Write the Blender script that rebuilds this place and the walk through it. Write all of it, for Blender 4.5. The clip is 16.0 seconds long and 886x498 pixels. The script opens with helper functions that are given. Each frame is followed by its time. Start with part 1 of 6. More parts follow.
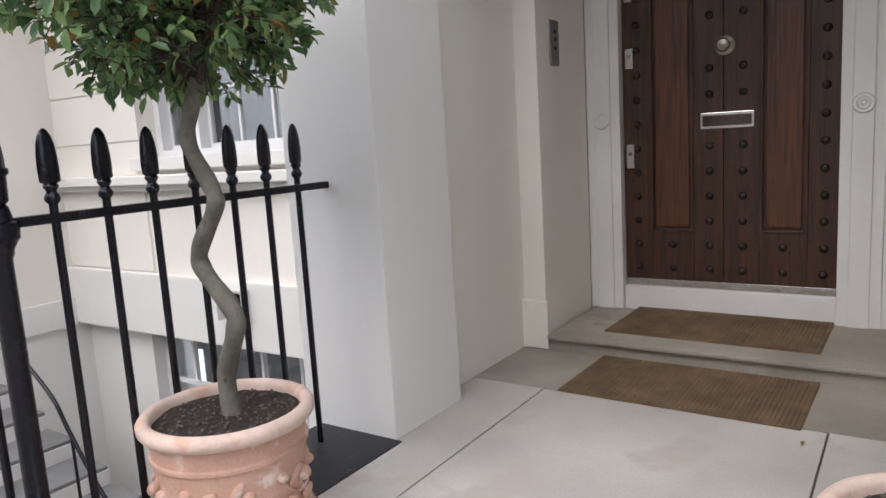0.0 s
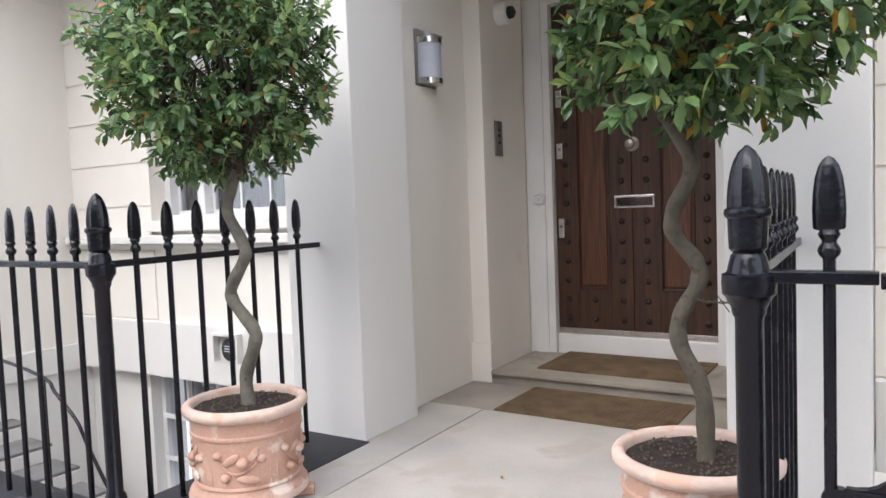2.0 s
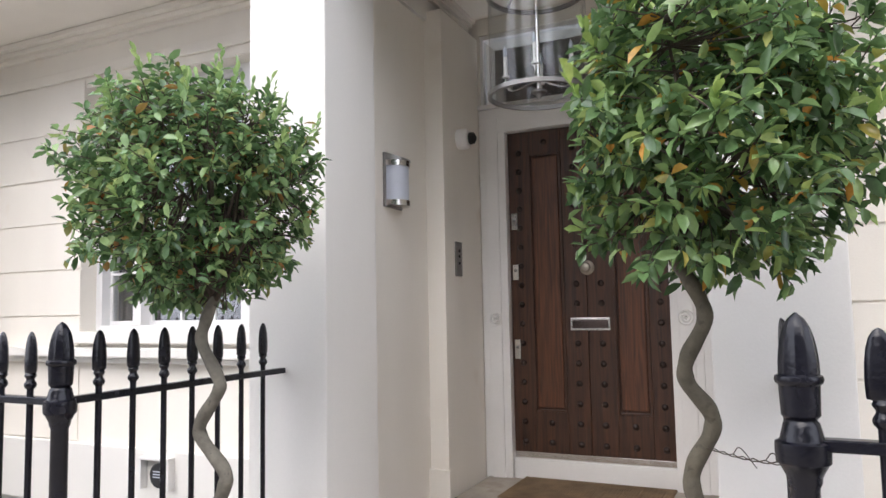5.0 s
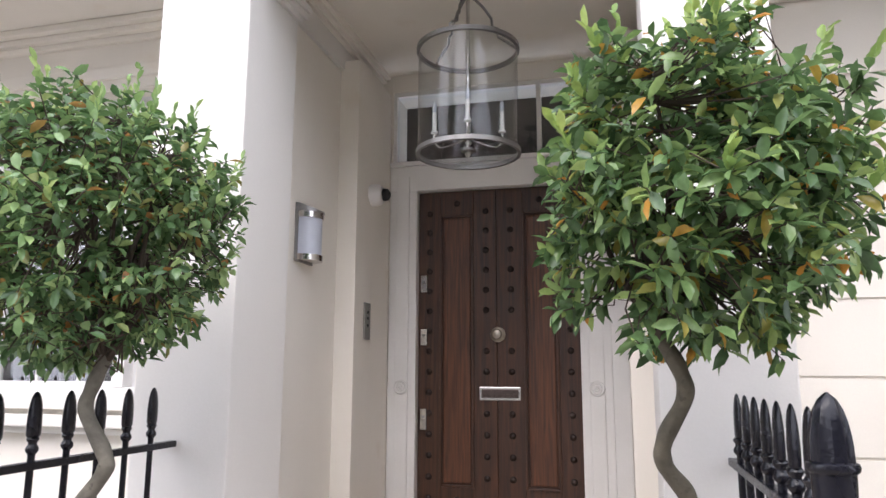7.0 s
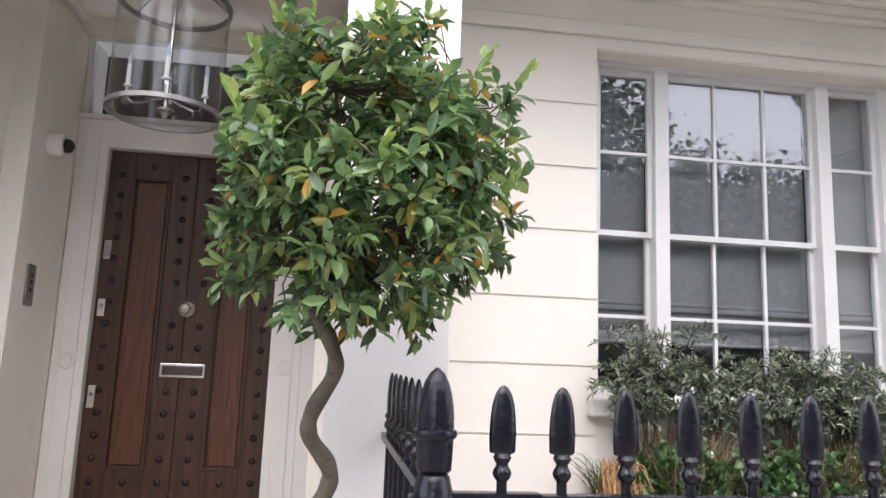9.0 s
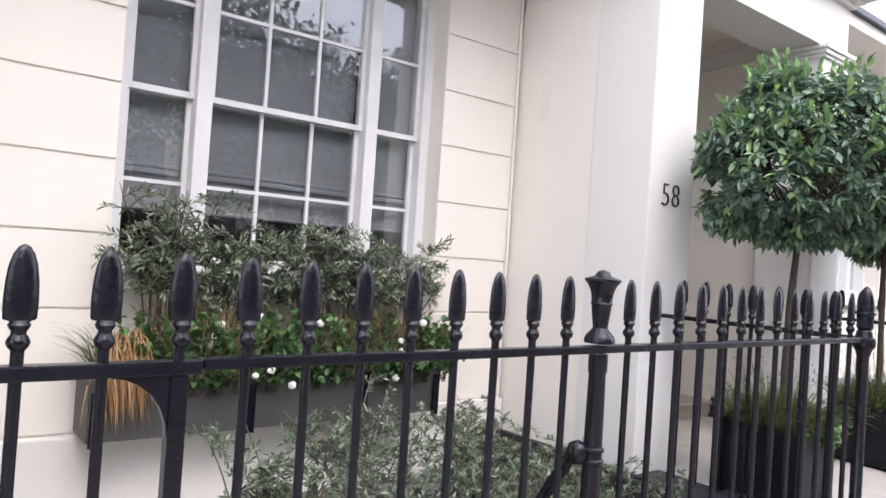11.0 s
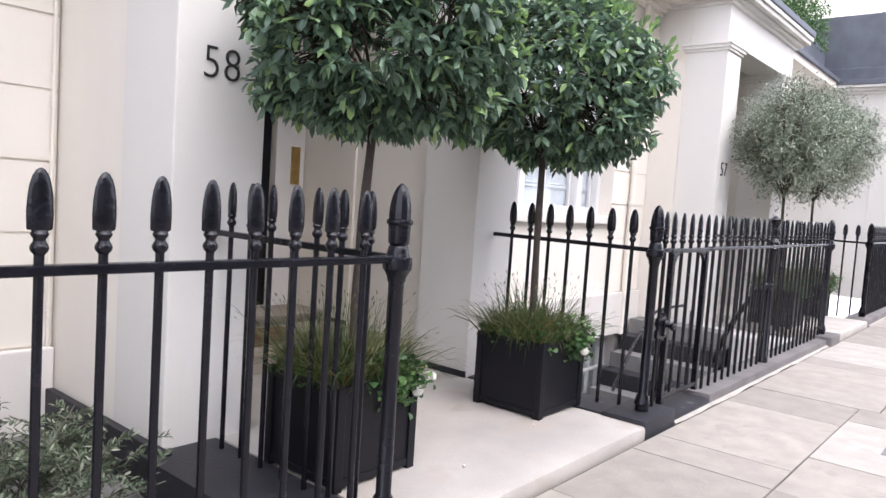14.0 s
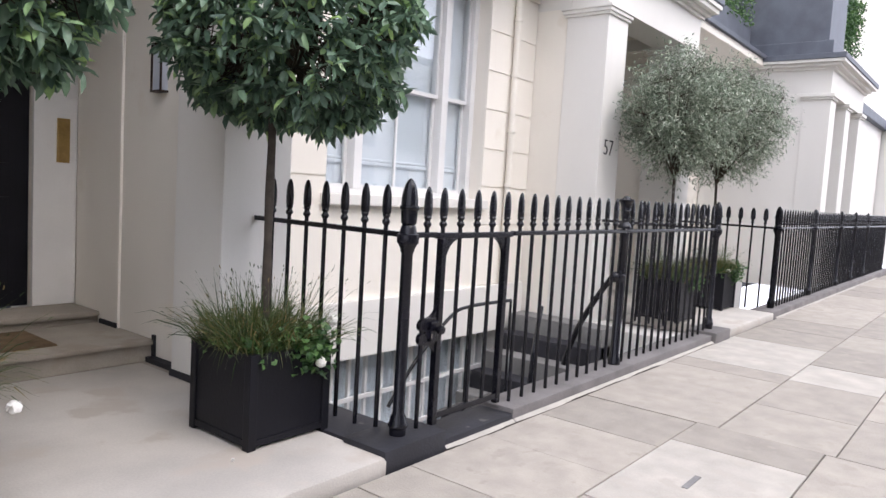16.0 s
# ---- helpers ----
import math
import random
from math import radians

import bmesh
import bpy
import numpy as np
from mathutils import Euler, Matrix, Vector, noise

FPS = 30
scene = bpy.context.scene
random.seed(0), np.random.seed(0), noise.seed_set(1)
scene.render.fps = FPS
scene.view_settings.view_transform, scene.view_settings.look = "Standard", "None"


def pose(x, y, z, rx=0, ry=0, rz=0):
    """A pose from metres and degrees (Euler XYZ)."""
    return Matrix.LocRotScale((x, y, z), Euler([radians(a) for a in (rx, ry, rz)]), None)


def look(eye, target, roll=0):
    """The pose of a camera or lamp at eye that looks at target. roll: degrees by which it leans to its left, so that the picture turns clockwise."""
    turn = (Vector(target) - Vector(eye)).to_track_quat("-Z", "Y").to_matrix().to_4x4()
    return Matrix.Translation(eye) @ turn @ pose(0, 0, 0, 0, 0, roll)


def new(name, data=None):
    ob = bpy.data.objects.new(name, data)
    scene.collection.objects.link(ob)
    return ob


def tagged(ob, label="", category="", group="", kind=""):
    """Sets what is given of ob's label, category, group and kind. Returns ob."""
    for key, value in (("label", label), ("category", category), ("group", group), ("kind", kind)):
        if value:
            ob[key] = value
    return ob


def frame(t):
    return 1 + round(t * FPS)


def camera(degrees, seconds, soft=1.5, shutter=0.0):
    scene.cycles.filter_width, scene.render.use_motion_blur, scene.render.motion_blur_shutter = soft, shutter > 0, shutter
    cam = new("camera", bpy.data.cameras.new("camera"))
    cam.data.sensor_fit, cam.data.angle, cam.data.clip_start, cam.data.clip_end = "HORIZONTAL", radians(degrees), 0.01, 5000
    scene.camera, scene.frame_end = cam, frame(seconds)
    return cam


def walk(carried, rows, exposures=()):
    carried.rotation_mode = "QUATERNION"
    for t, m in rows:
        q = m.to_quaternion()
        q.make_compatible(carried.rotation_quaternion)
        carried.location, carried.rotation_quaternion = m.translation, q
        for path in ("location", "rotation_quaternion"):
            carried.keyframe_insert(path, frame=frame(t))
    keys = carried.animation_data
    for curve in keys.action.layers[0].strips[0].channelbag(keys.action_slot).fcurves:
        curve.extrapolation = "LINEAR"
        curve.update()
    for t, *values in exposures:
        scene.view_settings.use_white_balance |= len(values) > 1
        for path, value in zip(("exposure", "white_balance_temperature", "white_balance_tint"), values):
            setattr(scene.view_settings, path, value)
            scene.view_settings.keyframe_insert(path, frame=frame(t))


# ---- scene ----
cam = camera(64.1, 16.0)
PATH = [
    (0, (0.876, 0.525, 1.303), (-0.228, 2.166, 1.001), -3.5),
    (0.5, (1.022, 0.329, 1.355), (-0.239, 1.862, 1.109), -3.5),
    (1, (1.231, 0.055, 1.374), (-0.001, 1.622, 1.213), -3.2),
    (1.5, (1.412, -0.134, 1.356), (0.314, 1.534, 1.247), -2.8),
    (2, (1.488, -0.256, 1.329), (0.438, 1.442, 1.213), -2.2),
    (2.5, (1.547, -0.346, 1.252), (0.501, 1.348, 1.057), -2.3),
    (3, (1.559, -0.346, 1.195), (0.526, 1.333, 0.854), -2.1),
    (3.5, (1.55, -0.316, 1.277), (0.519, 1.359, 0.912), -2.0),
    (4, (1.519, -0.334, 1.417), (0.530, 1.396, 1.255), -1.6),
    (4.5, (1.406, -0.325, 1.440), (0.470, 1.442, 1.485), -1.6),
    (5, (1.196, -0.349, 1.468), (0.359, 1.46, 1.632), -1.1),
    (7.5, (0.842, -0.178, 1.482), (0.43, 1.747, 1.834), 0.4),
    (8, (0.905, -0.177, 1.477), (0.615, 1.769, 1.837), 0.8),
    (8.5, (0.944, -0.189, 1.47), (0.925, 1.781, 1.818), 1.6),
    (9, (1.013, -0.21, 1.457), (1.286, 1.747, 1.769), 2.2),
    (9.5, (1.093, -0.183, 1.447), (1.705, 1.708, 1.717), 2.9),
    (10, (1.199, -0.222, 1.443), (2.126, 1.539, 1.647), 3.8),
    (10.2, (1.277, -0.212, 1.445), (2.29, 1.508, 1.621), 3.8),
    (12.5, (2.604, -0.203, 1.386), (3.987, 1.23, 1.201), 4.0),
    (13, (3.017, -0.231, 1.405), (4.451, 1.151, 1.224), 3.8),
    (13.5, (3.442, -0.299, 1.407), (4.934, 1.023, 1.254), 3.8),
    (14, (3.902, -0.446, 1.397), (5.426, 0.84, 1.253), 3.8),
    (14.5, (4.368, -0.58, 1.391), (5.902, 0.695, 1.242), 3.6),
    (15, (4.761, -0.749, 1.376), (6.3, 0.521, 1.23), 3.3),
    (15.5, (5.101, -0.903, 1.382), (6.656, 0.344, 1.225), 3.3),
    (16, (5.527, -0.956, 1.39), (7.085, 0.287, 1.225), 3.4),
]
walk(cam, [(t, look(eye, target, roll)) for t, eye, target, roll in PATH], [(0, 0.68, 6200, 11), (1.0, 0.95, 6200, 11), (2.0, 0.97, 6190, 11), (3.5, 0.92, 6200, 11), (5.0, 1.07, 6320, 12), (7.5, 1.25, 6320, 15), (9.0, 1.26, 6320, 15), (10.0, 1.16, 6280, 15), (12.5, 1.32, 6250, 16), (14.0, 1.16, 6260, 16), (16.0, 0.85, 6300, 14)])

# ---- light ----
SUN_EL, SUN_AZ = radians(52), radians(184)
world = bpy.data.worlds.new("overcast_sky")
scene.world = world
world.use_nodes = True
wn, wl = world.node_tree.nodes, world.node_tree.links
sky = wn.new("ShaderNodeTexSky")
sky.sky_type = 'NISHITA'
sky.sun_disc = False
sky.sun_elevation, sky.sun_rotation = SUN_EL, SUN_AZ
sky.air_density, sky.dust_density, sky.ozone_density = 1.0, 6.0, 0.5
haze = wn.new("ShaderNodeMixRGB")
haze.inputs[0].default_value = 0.8
haze.inputs[2].default_value = (8.1, 8.3, 9.0, 1)
wl.new(sky.outputs[0], haze.inputs[1])
wl.new(haze.outputs[0], wn["Background"].inputs[0])
wn["Background"].inputs[1].default_value = 0.18
sun_data = bpy.data.lights.new("sun", 'SUN')
sun_data.energy, sun_data.angle, sun_data.color = 0.65, radians(40), (1.0, 0.98, 0.95)
sun = new("sun", sun_data)
sun.matrix_world = look((0, 0, 30), (-30 * math.cos(SUN_EL) * math.sin(SUN_AZ), -30 * math.cos(SUN_EL) * math.cos(SUN_AZ), 30 - 30 * math.sin(SUN_EL)))

# ---- materials ----


def mat(name, base, rough=0.6, metal=0.0, var=0.12, scale=6.0, bump=0.15, bscale=60.0, tint=None, island=0.0, random_tone=0.0, spec=0.5, wear=None, streak=0.0):
    """Procedural surface: base colour with stains at one scale, grain and relief at another."""
    m = bpy.data.materials.new(name)
    m.use_nodes = True
    n, l = m.node_tree.nodes, m.node_tree.links
    b = n["Principled BSDF"]
    b.inputs["Roughness"].default_value = rough
    b.inputs["Metallic"].default_value = metal
    b.inputs["Specular IOR Level"].default_value = spec
    co = n.new("ShaderNodeTexCoord")
    geo = n.new("ShaderNodeNewGeometry")
    src = geo.outputs["Position"]
    big = n.new("ShaderNodeTexNoise")
    big.inputs["Scale"].default_value = scale
    big.inputs["Detail"].default_value = 6
    if streak:
        mp = n.new("ShaderNodeMapping")
        mp.inputs["Scale"].default_value = (1, 1, streak)
        l.new(src, mp.inputs[0])
        l.new(mp.outputs[0], big.inputs[0])
    else:
        l.new(src, big.inputs[0])
    fine = n.new("ShaderNodeTexNoise")
    fine.inputs["Scale"].default_value = bscale
    fine.inputs["Detail"].default_value = 4
    l.new(src, fine.inputs[0])
    dark = [c * (1 - var) for c in base]
    light = [min(1, c * (1 + var * 0.6)) for c in base]
    if tint:
        dark = tint
    ramp = n.new("ShaderNodeValToRGB")
    ramp.color_ramp.elements[0].position, ramp.color_ramp.elements[1].position = 0.32, 0.68
    ramp.color_ramp.elements[0].color = (*dark, 1)
    ramp.color_ramp.elements[1].color = (*light, 1)
    l.new(big.outputs[0], ramp.inputs[0])
    grain = n.new("ShaderNodeMixRGB")
    grain.blend_type = 'MULTIPLY'
    grain.inputs[0].default_value = min(1, var * 1.2)
    l.new(ramp.outputs[0], grain.inputs[1])
    l.new(fine.outputs[0], grain.inputs[2])
    out = grain.outputs[0]
    if random_tone:
        info = n.new("ShaderNodeObjectInfo")
        mr = n.new("ShaderNodeMapRange")
        mr.inputs["To Min"].default_value, mr.inputs["To Max"].default_value = 1 - random_tone, 1 + random_tone * 0.7
        l.new(info.outputs["Random"], mr.inputs[0])
        mul = n.new("ShaderNodeMixRGB")
        mul.blend_type = 'MULTIPLY'
        mul.inputs[0].default_value = 1
        l.new(out, mul.inputs[1])
        l.new(mr.outputs[0], mul.inputs[2])
        out = mul.outputs[0]
    if wear:
        wn_ = n.new("ShaderNodeTexNoise")
        wn_.inputs["Scale"].default_value = wear[1]
        wn_.inputs["Detail"].default_value = 8
        l.new(src, wn_.inputs[0])
        wr = n.new("ShaderNodeValToRGB")
        wr.color_ramp.elements[0].position, wr.color_ramp.elements[1].position = wear[2], wear[2] + 0.07
        l.new(wn_.outputs[0], wr.inputs[0])
        wm = n.new("ShaderNodeMixRGB")
        l.new(wr.outputs[0], wm.inputs[0])
        l.new(out, wm.inputs[1])
        wm.inputs[2].default_value = (*wear[0], 1)
        out = wm.outputs[0]
    l.new(out, b.inputs["Base Color"])
    if bump:
        bp = n.new("ShaderNodeBump")
        bp.inputs["Strength"].default_value = bump
        bp.inputs["Distance"].default_value = 0.01
        l.new(fine.outputs[0], bp.inputs["Height"])
        l.new(bp.outputs[0], b.inputs["Normal"])
    rr = n.new("ShaderNodeMapRange")
    rr.inputs["To Min"].default_value, rr.inputs["To Max"].default_value = max(0.02, rough - 0.08), min(1, rough + 0.1)
    l.new(big.outputs[0], rr.inputs[0])
    l.new(rr.outputs[0], b.inputs["Roughness"])
    return m


def leaf_mat(name, stops, rough=0.36, trans=0.25):
    """Leaves: each island takes its own tone from the stops (position, colour)."""
    m = bpy.data.materials.new(name)
    m.use_nodes = True
    n, l = m.node_tree.nodes, m.node_tree.links
    b = n["Principled BSDF"]
    geo = n.new("ShaderNodeNewGeometry")
    ramp = n.new("ShaderNodeValToRGB")
    cr = ramp.color_ramp
    cr.elements[0].position, cr.elements[0].color = stops[0][0], (*stops[0][1], 1)
    cr.elements[1].position, cr.elements[1].color = stops[-1][0], (*stops[-1][1], 1)
    for p, c in stops[1:-1]:
        cr.elements.new(p).color = (*c, 1)
    l.new(geo.outputs["Random Per Island"], ramp.inputs[0])
    nz = n.new("ShaderNodeTexNoise")
    nz.inputs["Scale"].default_value = 45
    l.new(geo.outputs["Position"], nz.inputs[0])
    mx = n.new("ShaderNodeMixRGB")
    mx.blend_type = 'OVERLAY'
    mx.inputs[0].default_value = 0.35
    l.new(ramp.outputs[0], mx.inputs[1])
    l.new(nz.outputs[0], mx.inputs[2])
    l.new(mx.outputs[0], b.inputs["Base Color"])
    b.inputs["Roughness"].default_value = rough
    tr = n.new("ShaderNodeBsdfTranslucent")
    l.new(mx.outputs[0], tr.inputs[0])
    ms = n.new("ShaderNodeMixShader")
    ms.inputs[0].default_value = trans
    l.new(b.outputs[0], ms.inputs[1])
    l.new(tr.outputs[0], ms.inputs[2])
    l.new(ms.outputs[0], n["Material Output"].inputs[0])
    return m


def glass_mat(name, tint=(1, 1, 1), rough=0.0, mix_gloss=0.1):
    """Thin pane: see-through with a Fresnel mirror on top."""
    m = bpy.data.materials.new(name)
    m.use_nodes = True
    n, l = m.node_tree.nodes, m.node_tree.links
    n.remove(n["Principled BSDF"])
    t = n.new("ShaderNodeBsdfTransparent")
    t.inputs[0].default_value = (*tint, 1)
    g = n.new("ShaderNodeBsdfGlossy")
    g.inputs["Roughness"].default_value = rough
    lw = n.new("ShaderNodeLayerWeight")
    lw.inputs[0].default_value = 0.5
    f = n.new("ShaderNodeMath")
    f.operation = 'POWER'
    f.inputs[1].default_value = 4.0
    l.new(lw.outputs["Facing"], f.inputs[0])
    a = n.new("ShaderNodeMath")
    a.operation = 'ADD'
    a.inputs[1].default_value = mix_gloss
    l.new(f.outputs[0], a.inputs[0])
    ms = n.new("ShaderNodeMixShader")
    l.new(a.outputs[0], ms.inputs[0])
    l.new(t.outputs[0], ms.inputs[1])
    l.new(g.outputs[0], ms.inputs[2])
    l.new(ms.outputs[0], n["Material Output"].inputs[0])
    return m


def wood_mat(name, a, c):
    m = mat(name, a, 0.42, 0, 0.3, 3, 0.08, 40)
    n, l = m.node_tree.nodes, m.node_tree.links
    geo = n.new("ShaderNodeNewGeometry")
    mp = n.new("ShaderNodeMapping")
    mp.inputs["Scale"].default_value = (34, 34, 1.6)
    l.new(geo.outputs["Position"], mp.inputs[0])
    nz = n.new("ShaderNodeTexNoise")
    nz.inputs["Scale"].default_value = 1.6
    nz.inputs["Detail"].default_value = 9
    nz.inputs["Distortion"].default_value = 0.6
    l.new(mp.outputs[0], nz.inputs[0])
    r = n.new("ShaderNodeValToRGB")
    r.color_ramp.elements[0].position, r.color_ramp.elements[1].position = 0.34, 0.68
    r.color_ramp.elements[0].color, r.color_ramp.elements[1].color = (*c, 1), (*a, 1)
    l.new(nz.outputs[0], r.inputs[0])
    l.new(r.outputs[0], n["Principled BSDF"].inputs["Base Color"])
    return m


STUCCO = mat("cream_stucco_paint", (0.835, 0.790, 0.715), 0.62, 0, 0.05, 1.3, 0.10, 120, wear=((0.775, 0.72, 0.635), 2.2, 0.64), streak=0.35)
STUCCO_P = mat("white_stucco_paint", (0.765, 0.742, 0.700), 0.60, 0, 0.045, 1.1, 0.08, 110, streak=0.3)
WHITE = mat("white_gloss_paint", (0.77, 0.755, 0.735), 0.38, 0, 0.05, 2.5, 0.05, 70)
SASH = mat("sash_white_paint", (0.74, 0.735, 0.73), 0.35, 0, 0.04, 4, 0.04, 80)
BLACK = mat("black_gloss_paint", (0.006, 0.006, 0.011), 0.24, 0, 0.3, 9, 0.22, 55, wear=((0.045, 0.044, 0.046), 30, 0.74), spec=0.38)
PLINTH = mat("black_masonry_paint", (0.022, 0.022, 0.030), 0.62, 0, 0.35, 4, 0.25, 70, wear=((0.10, 0.095, 0.09), 9, 0.66))
KERB = mat("grey_kerb_stone", (0.20, 0.185, 0.18), 0.8, 0, 0.3, 3, 0.3, 80, random_tone=0.1)
PORTLAND = mat("pale_limestone", (0.545, 0.508, 0.460), 0.68, 0, 0.20, 1.6, 0.15, 90, wear=((0.43, 0.385, 0.335), 2.6, 0.56))
# darker limestone for inside the porches: staining plus porch shade in the colour
WORN_SHADED = mat("weathered_shaded_limestone", (0.385, 0.343, 0.292), 0.72, 0, 0.24, 2.2, 0.2, 90, wear=((0.29, 0.25, 0.205), 3.2, 0.57))
PALE_FLAG = mat("pale_flagstone", (0.47, 0.435, 0.385), 0.78, 0, 0.16, 4.5, 0.3, 90, wear=((0.40, 0.365, 0.32), 6, 0.57))
YORK = mat("york_flagstone", (0.375, 0.338, 0.292), 0.8, 0, 0.14, 5.5, 0.35, 90, random_tone=0.17, wear=((0.32, 0.287, 0.245), 7, 0.58))
MORTAR = mat("dark_joint", (0.12, 0.105, 0.09), 0.95, 0, 0.3, 12, 0.3, 90)
TERRA = mat("terracotta", (0.60, 0.375, 0.285), 0.82, 0, 0.2, 7, 0.3, 90, tint=(0.53, 0.315, 0.23), wear=((0.70, 0.58, 0.50), 9, 0.56))
TERRA_RIM = mat("bleached_terracotta", (0.70, 0.53, 0.44), 0.8, 0, 0.15, 9, 0.25, 90, wear=((0.62, 0.40, 0.30), 8, 0.58))
SOIL = mat("potting_soil", (0.045, 0.030, 0.021), 0.95, 0, 0.5, 25, 1.0, 130)
BARK = mat("grey_bark", (0.17, 0.155, 0.125), 0.85, 0, 0.3, 14, 0.5, 60, wear=((0.09, 0.08, 0.065), 40, 0.62))
BARK2 = mat("brown_bark", (0.068, 0.054, 0.043), 0.85, 0, 0.3, 14, 0.5, 60)
# olive-brown bark darkened for the shade on the right-hand trunk
BARK_R = mat("shaded_olive_brown_bark", (0.12, 0.105, 0.075), 0.85, 0, 0.3, 14, 0.5, 60, wear=((0.065, 0.055, 0.04), 30, 0.58))
CHIP = mat("bark_chip", (0.15, 0.115, 0.088), 0.9, 0, 0.4, 40, 0.3, 90)
TWIG = mat("twig", (0.06, 0.042, 0.026), 0.8, 0, 0.3, 20, 0.2, 60)
WOOD = wood_mat("dark_oak", (0.076, 0.029, 0.013), (0.024, 0.010, 0.005))
WOOD_P = wood_mat("red_oak_panel", (0.130, 0.046, 0.018), (0.045, 0.017, 0.008))
STUD = mat("iron_stud", (0.030, 0.015, 0.011), 0.45, 0.2, 0.3, 30, 0.2, 90)
STEEL = mat("polished_steel", (0.72, 0.70, 0.67), 0.16, 1.0, 0.1, 20, 0.06, 50)
NICKEL = mat("satin_nickel", (0.42, 0.37, 0.31), 0.30, 1.0, 0.2, 25, 0.05, 60)
# chrome darkened and warmed: the flap's dark reflection is put into the base colour
MIRROR = mat("reflection_dark_chrome", (0.13, 0.10, 0.09), 0.10, 1.0, 0.2, 25, 0.03, 40)
BRUSHED = mat("brushed_steel", (0.33, 0.32, 0.31), 0.42, 0.85, 0.12, 30, 0.1, 120)
BRASS = mat("brass", (0.55, 0.38, 0.16), 0.35, 1.0, 0.15, 20, 0.08, 60)
COIR = mat("brown_coir", (0.235, 0.155, 0.085), 0.95, 0, 0.3, 8, 0.9, 220)
# near-black: shade of unlit rooms put into the colour; also lens, dial, buttons
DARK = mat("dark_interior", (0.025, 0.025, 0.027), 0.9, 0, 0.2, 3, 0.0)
CURTAIN = mat("dark_curtain", (0.055, 0.048, 0.044), 0.9, 0, 0.3, 5, 0.2, 140)
BLIND = mat("grey_blind", (0.275, 0.275, 0.28), 0.85, 0, 0.08, 3, 0.1, 150)
BLIND_P = mat("pale_blind", (0.80, 0.83, 0.87), 0.85, 0, 0.06, 3, 0.1, 150)
FROST = mat("frosted_glass", (0.50, 0.53, 0.60), 0.35, 0, 0.04, 8, 0.0)
GLASS = glass_mat("window_glass", (0.94, 0.96, 0.97), 0.0, 0.10)
LANT = glass_mat("lantern_glass", (0.93, 0.95, 0.96), 0.0, 0.05)
LEAD = mat("lead_sheet", (0.15, 0.165, 0.20), 0.55, 0.3, 0.2, 3, 0.15, 40)
SLATE = mat("grey_paving", (0.22, 0.215, 0.21), 0.8, 0, 0.25, 3, 0.25, 60)
PLANTER = mat("black_planter_paint", (0.008, 0.008, 0.012), 0.5, 0, 0.25, 5, 0.12, 60, spec=0.25)
GREYBOX = mat("grey_zinc_trough", (0.085, 0.083, 0.08), 0.6, 0.3, 0.15, 4, 0.1, 50)
ASPHALT = mat("asphalt", (0.05, 0.05, 0.052), 0.9, 0, 0.25, 3, 0.5, 160)
PETAL = mat("white_petal", (0.80, 0.78, 0.74), 0.6, 0, 0.06, 30, 0.0)
INK = mat("black_sign_paint", (0.03, 0.03, 0.03), 0.5, 0, 0.1, 30, 0.0)
DRYLEAF = mat("dry_leaf", (0.38, 0.21, 0.07), 0.7, 0, 0.3, 40, 0.1)
BAY_A = leaf_mat("bay_leaf", [(0.0, (0.062, 0.118, 0.050)), (0.40, (0.130, 0.228, 0.092)), (0.70, (0.215, 0.340, 0.140)), (0.90, (0.345, 0.470, 0.190)), (0.97, (0.260, 0.235, 0.070)), (0.99, (0.384, 0.187, 0.062))], 0.27, 0.3)
BAY_B = leaf_mat("bay_leaf_yellowing", [(0.0, (0.055, 0.104, 0.044)), (0.42, (0.125, 0.215, 0.085)), (0.74, (0.215, 0.330, 0.125)), (0.92, (0.330, 0.445, 0.140)), (0.965, (0.349, 0.270, 0.054)), (0.988, (0.562, 0.271, 0.055))], 0.27, 0.3)
TIP_A = leaf_mat("young_bay_leaf", [(0.0, (0.200, 0.330, 0.120)), (0.6, (0.300, 0.440, 0.160)), (1.0, (0.420, 0.530, 0.200))], 0.34, 0.3)
TIP_B = leaf_mat("young_yellow_bay_leaf", [(0.0, (0.190, 0.310, 0.085)), (0.6, (0.300, 0.430, 0.115)), (1.0, (0.420, 0.520, 0.150))], 0.34, 0.3)
TIP_C = leaf_mat("young_dark_bay_leaf", [(0.0, (0.120, 0.215, 0.105)), (0.6, (0.190, 0.320, 0.125)), (1.0, (0.300, 0.450, 0.150))], 0.36, 0.3)
BAY_C = leaf_mat("dark_bay_leaf", [(0.0, (0.064, 0.110, 0.078)), (0.5, (0.124, 0.203, 0.138)), (0.82, (0.205, 0.310, 0.195)), (0.95, (0.285, 0.430, 0.190)), (0.99, (0.390, 0.570, 0.210))], 0.40, 0.22)
OLIVE = leaf_mat("olive_leaf", [(0.0, (0.085, 0.112, 0.070)), (0.5, (0.165, 0.205, 0.135)), (0.85, (0.290, 0.330, 0.240)), (1.0, (0.400, 0.425, 0.330))], 0.5, 0.15)
OLIVE_T = leaf_mat("silver_olive_leaf", [(0.0, (0.150, 0.195, 0.135)), (0.5, (0.270, 0.325, 0.240)), (0.85, (0.420, 0.465, 0.375)), (1.0, (0.530, 0.560, 0.465))], 0.5, 0.2)
LAV = leaf_mat("narrow_grey_leaf", [(0.0, (0.040, 0.064, 0.034)), (0.5, (0.092, 0.128, 0.072)), (0.85, (0.195, 0.232, 0.155)), (1.0, (0.300, 0.325, 0.240))], 0.5, 0.15)
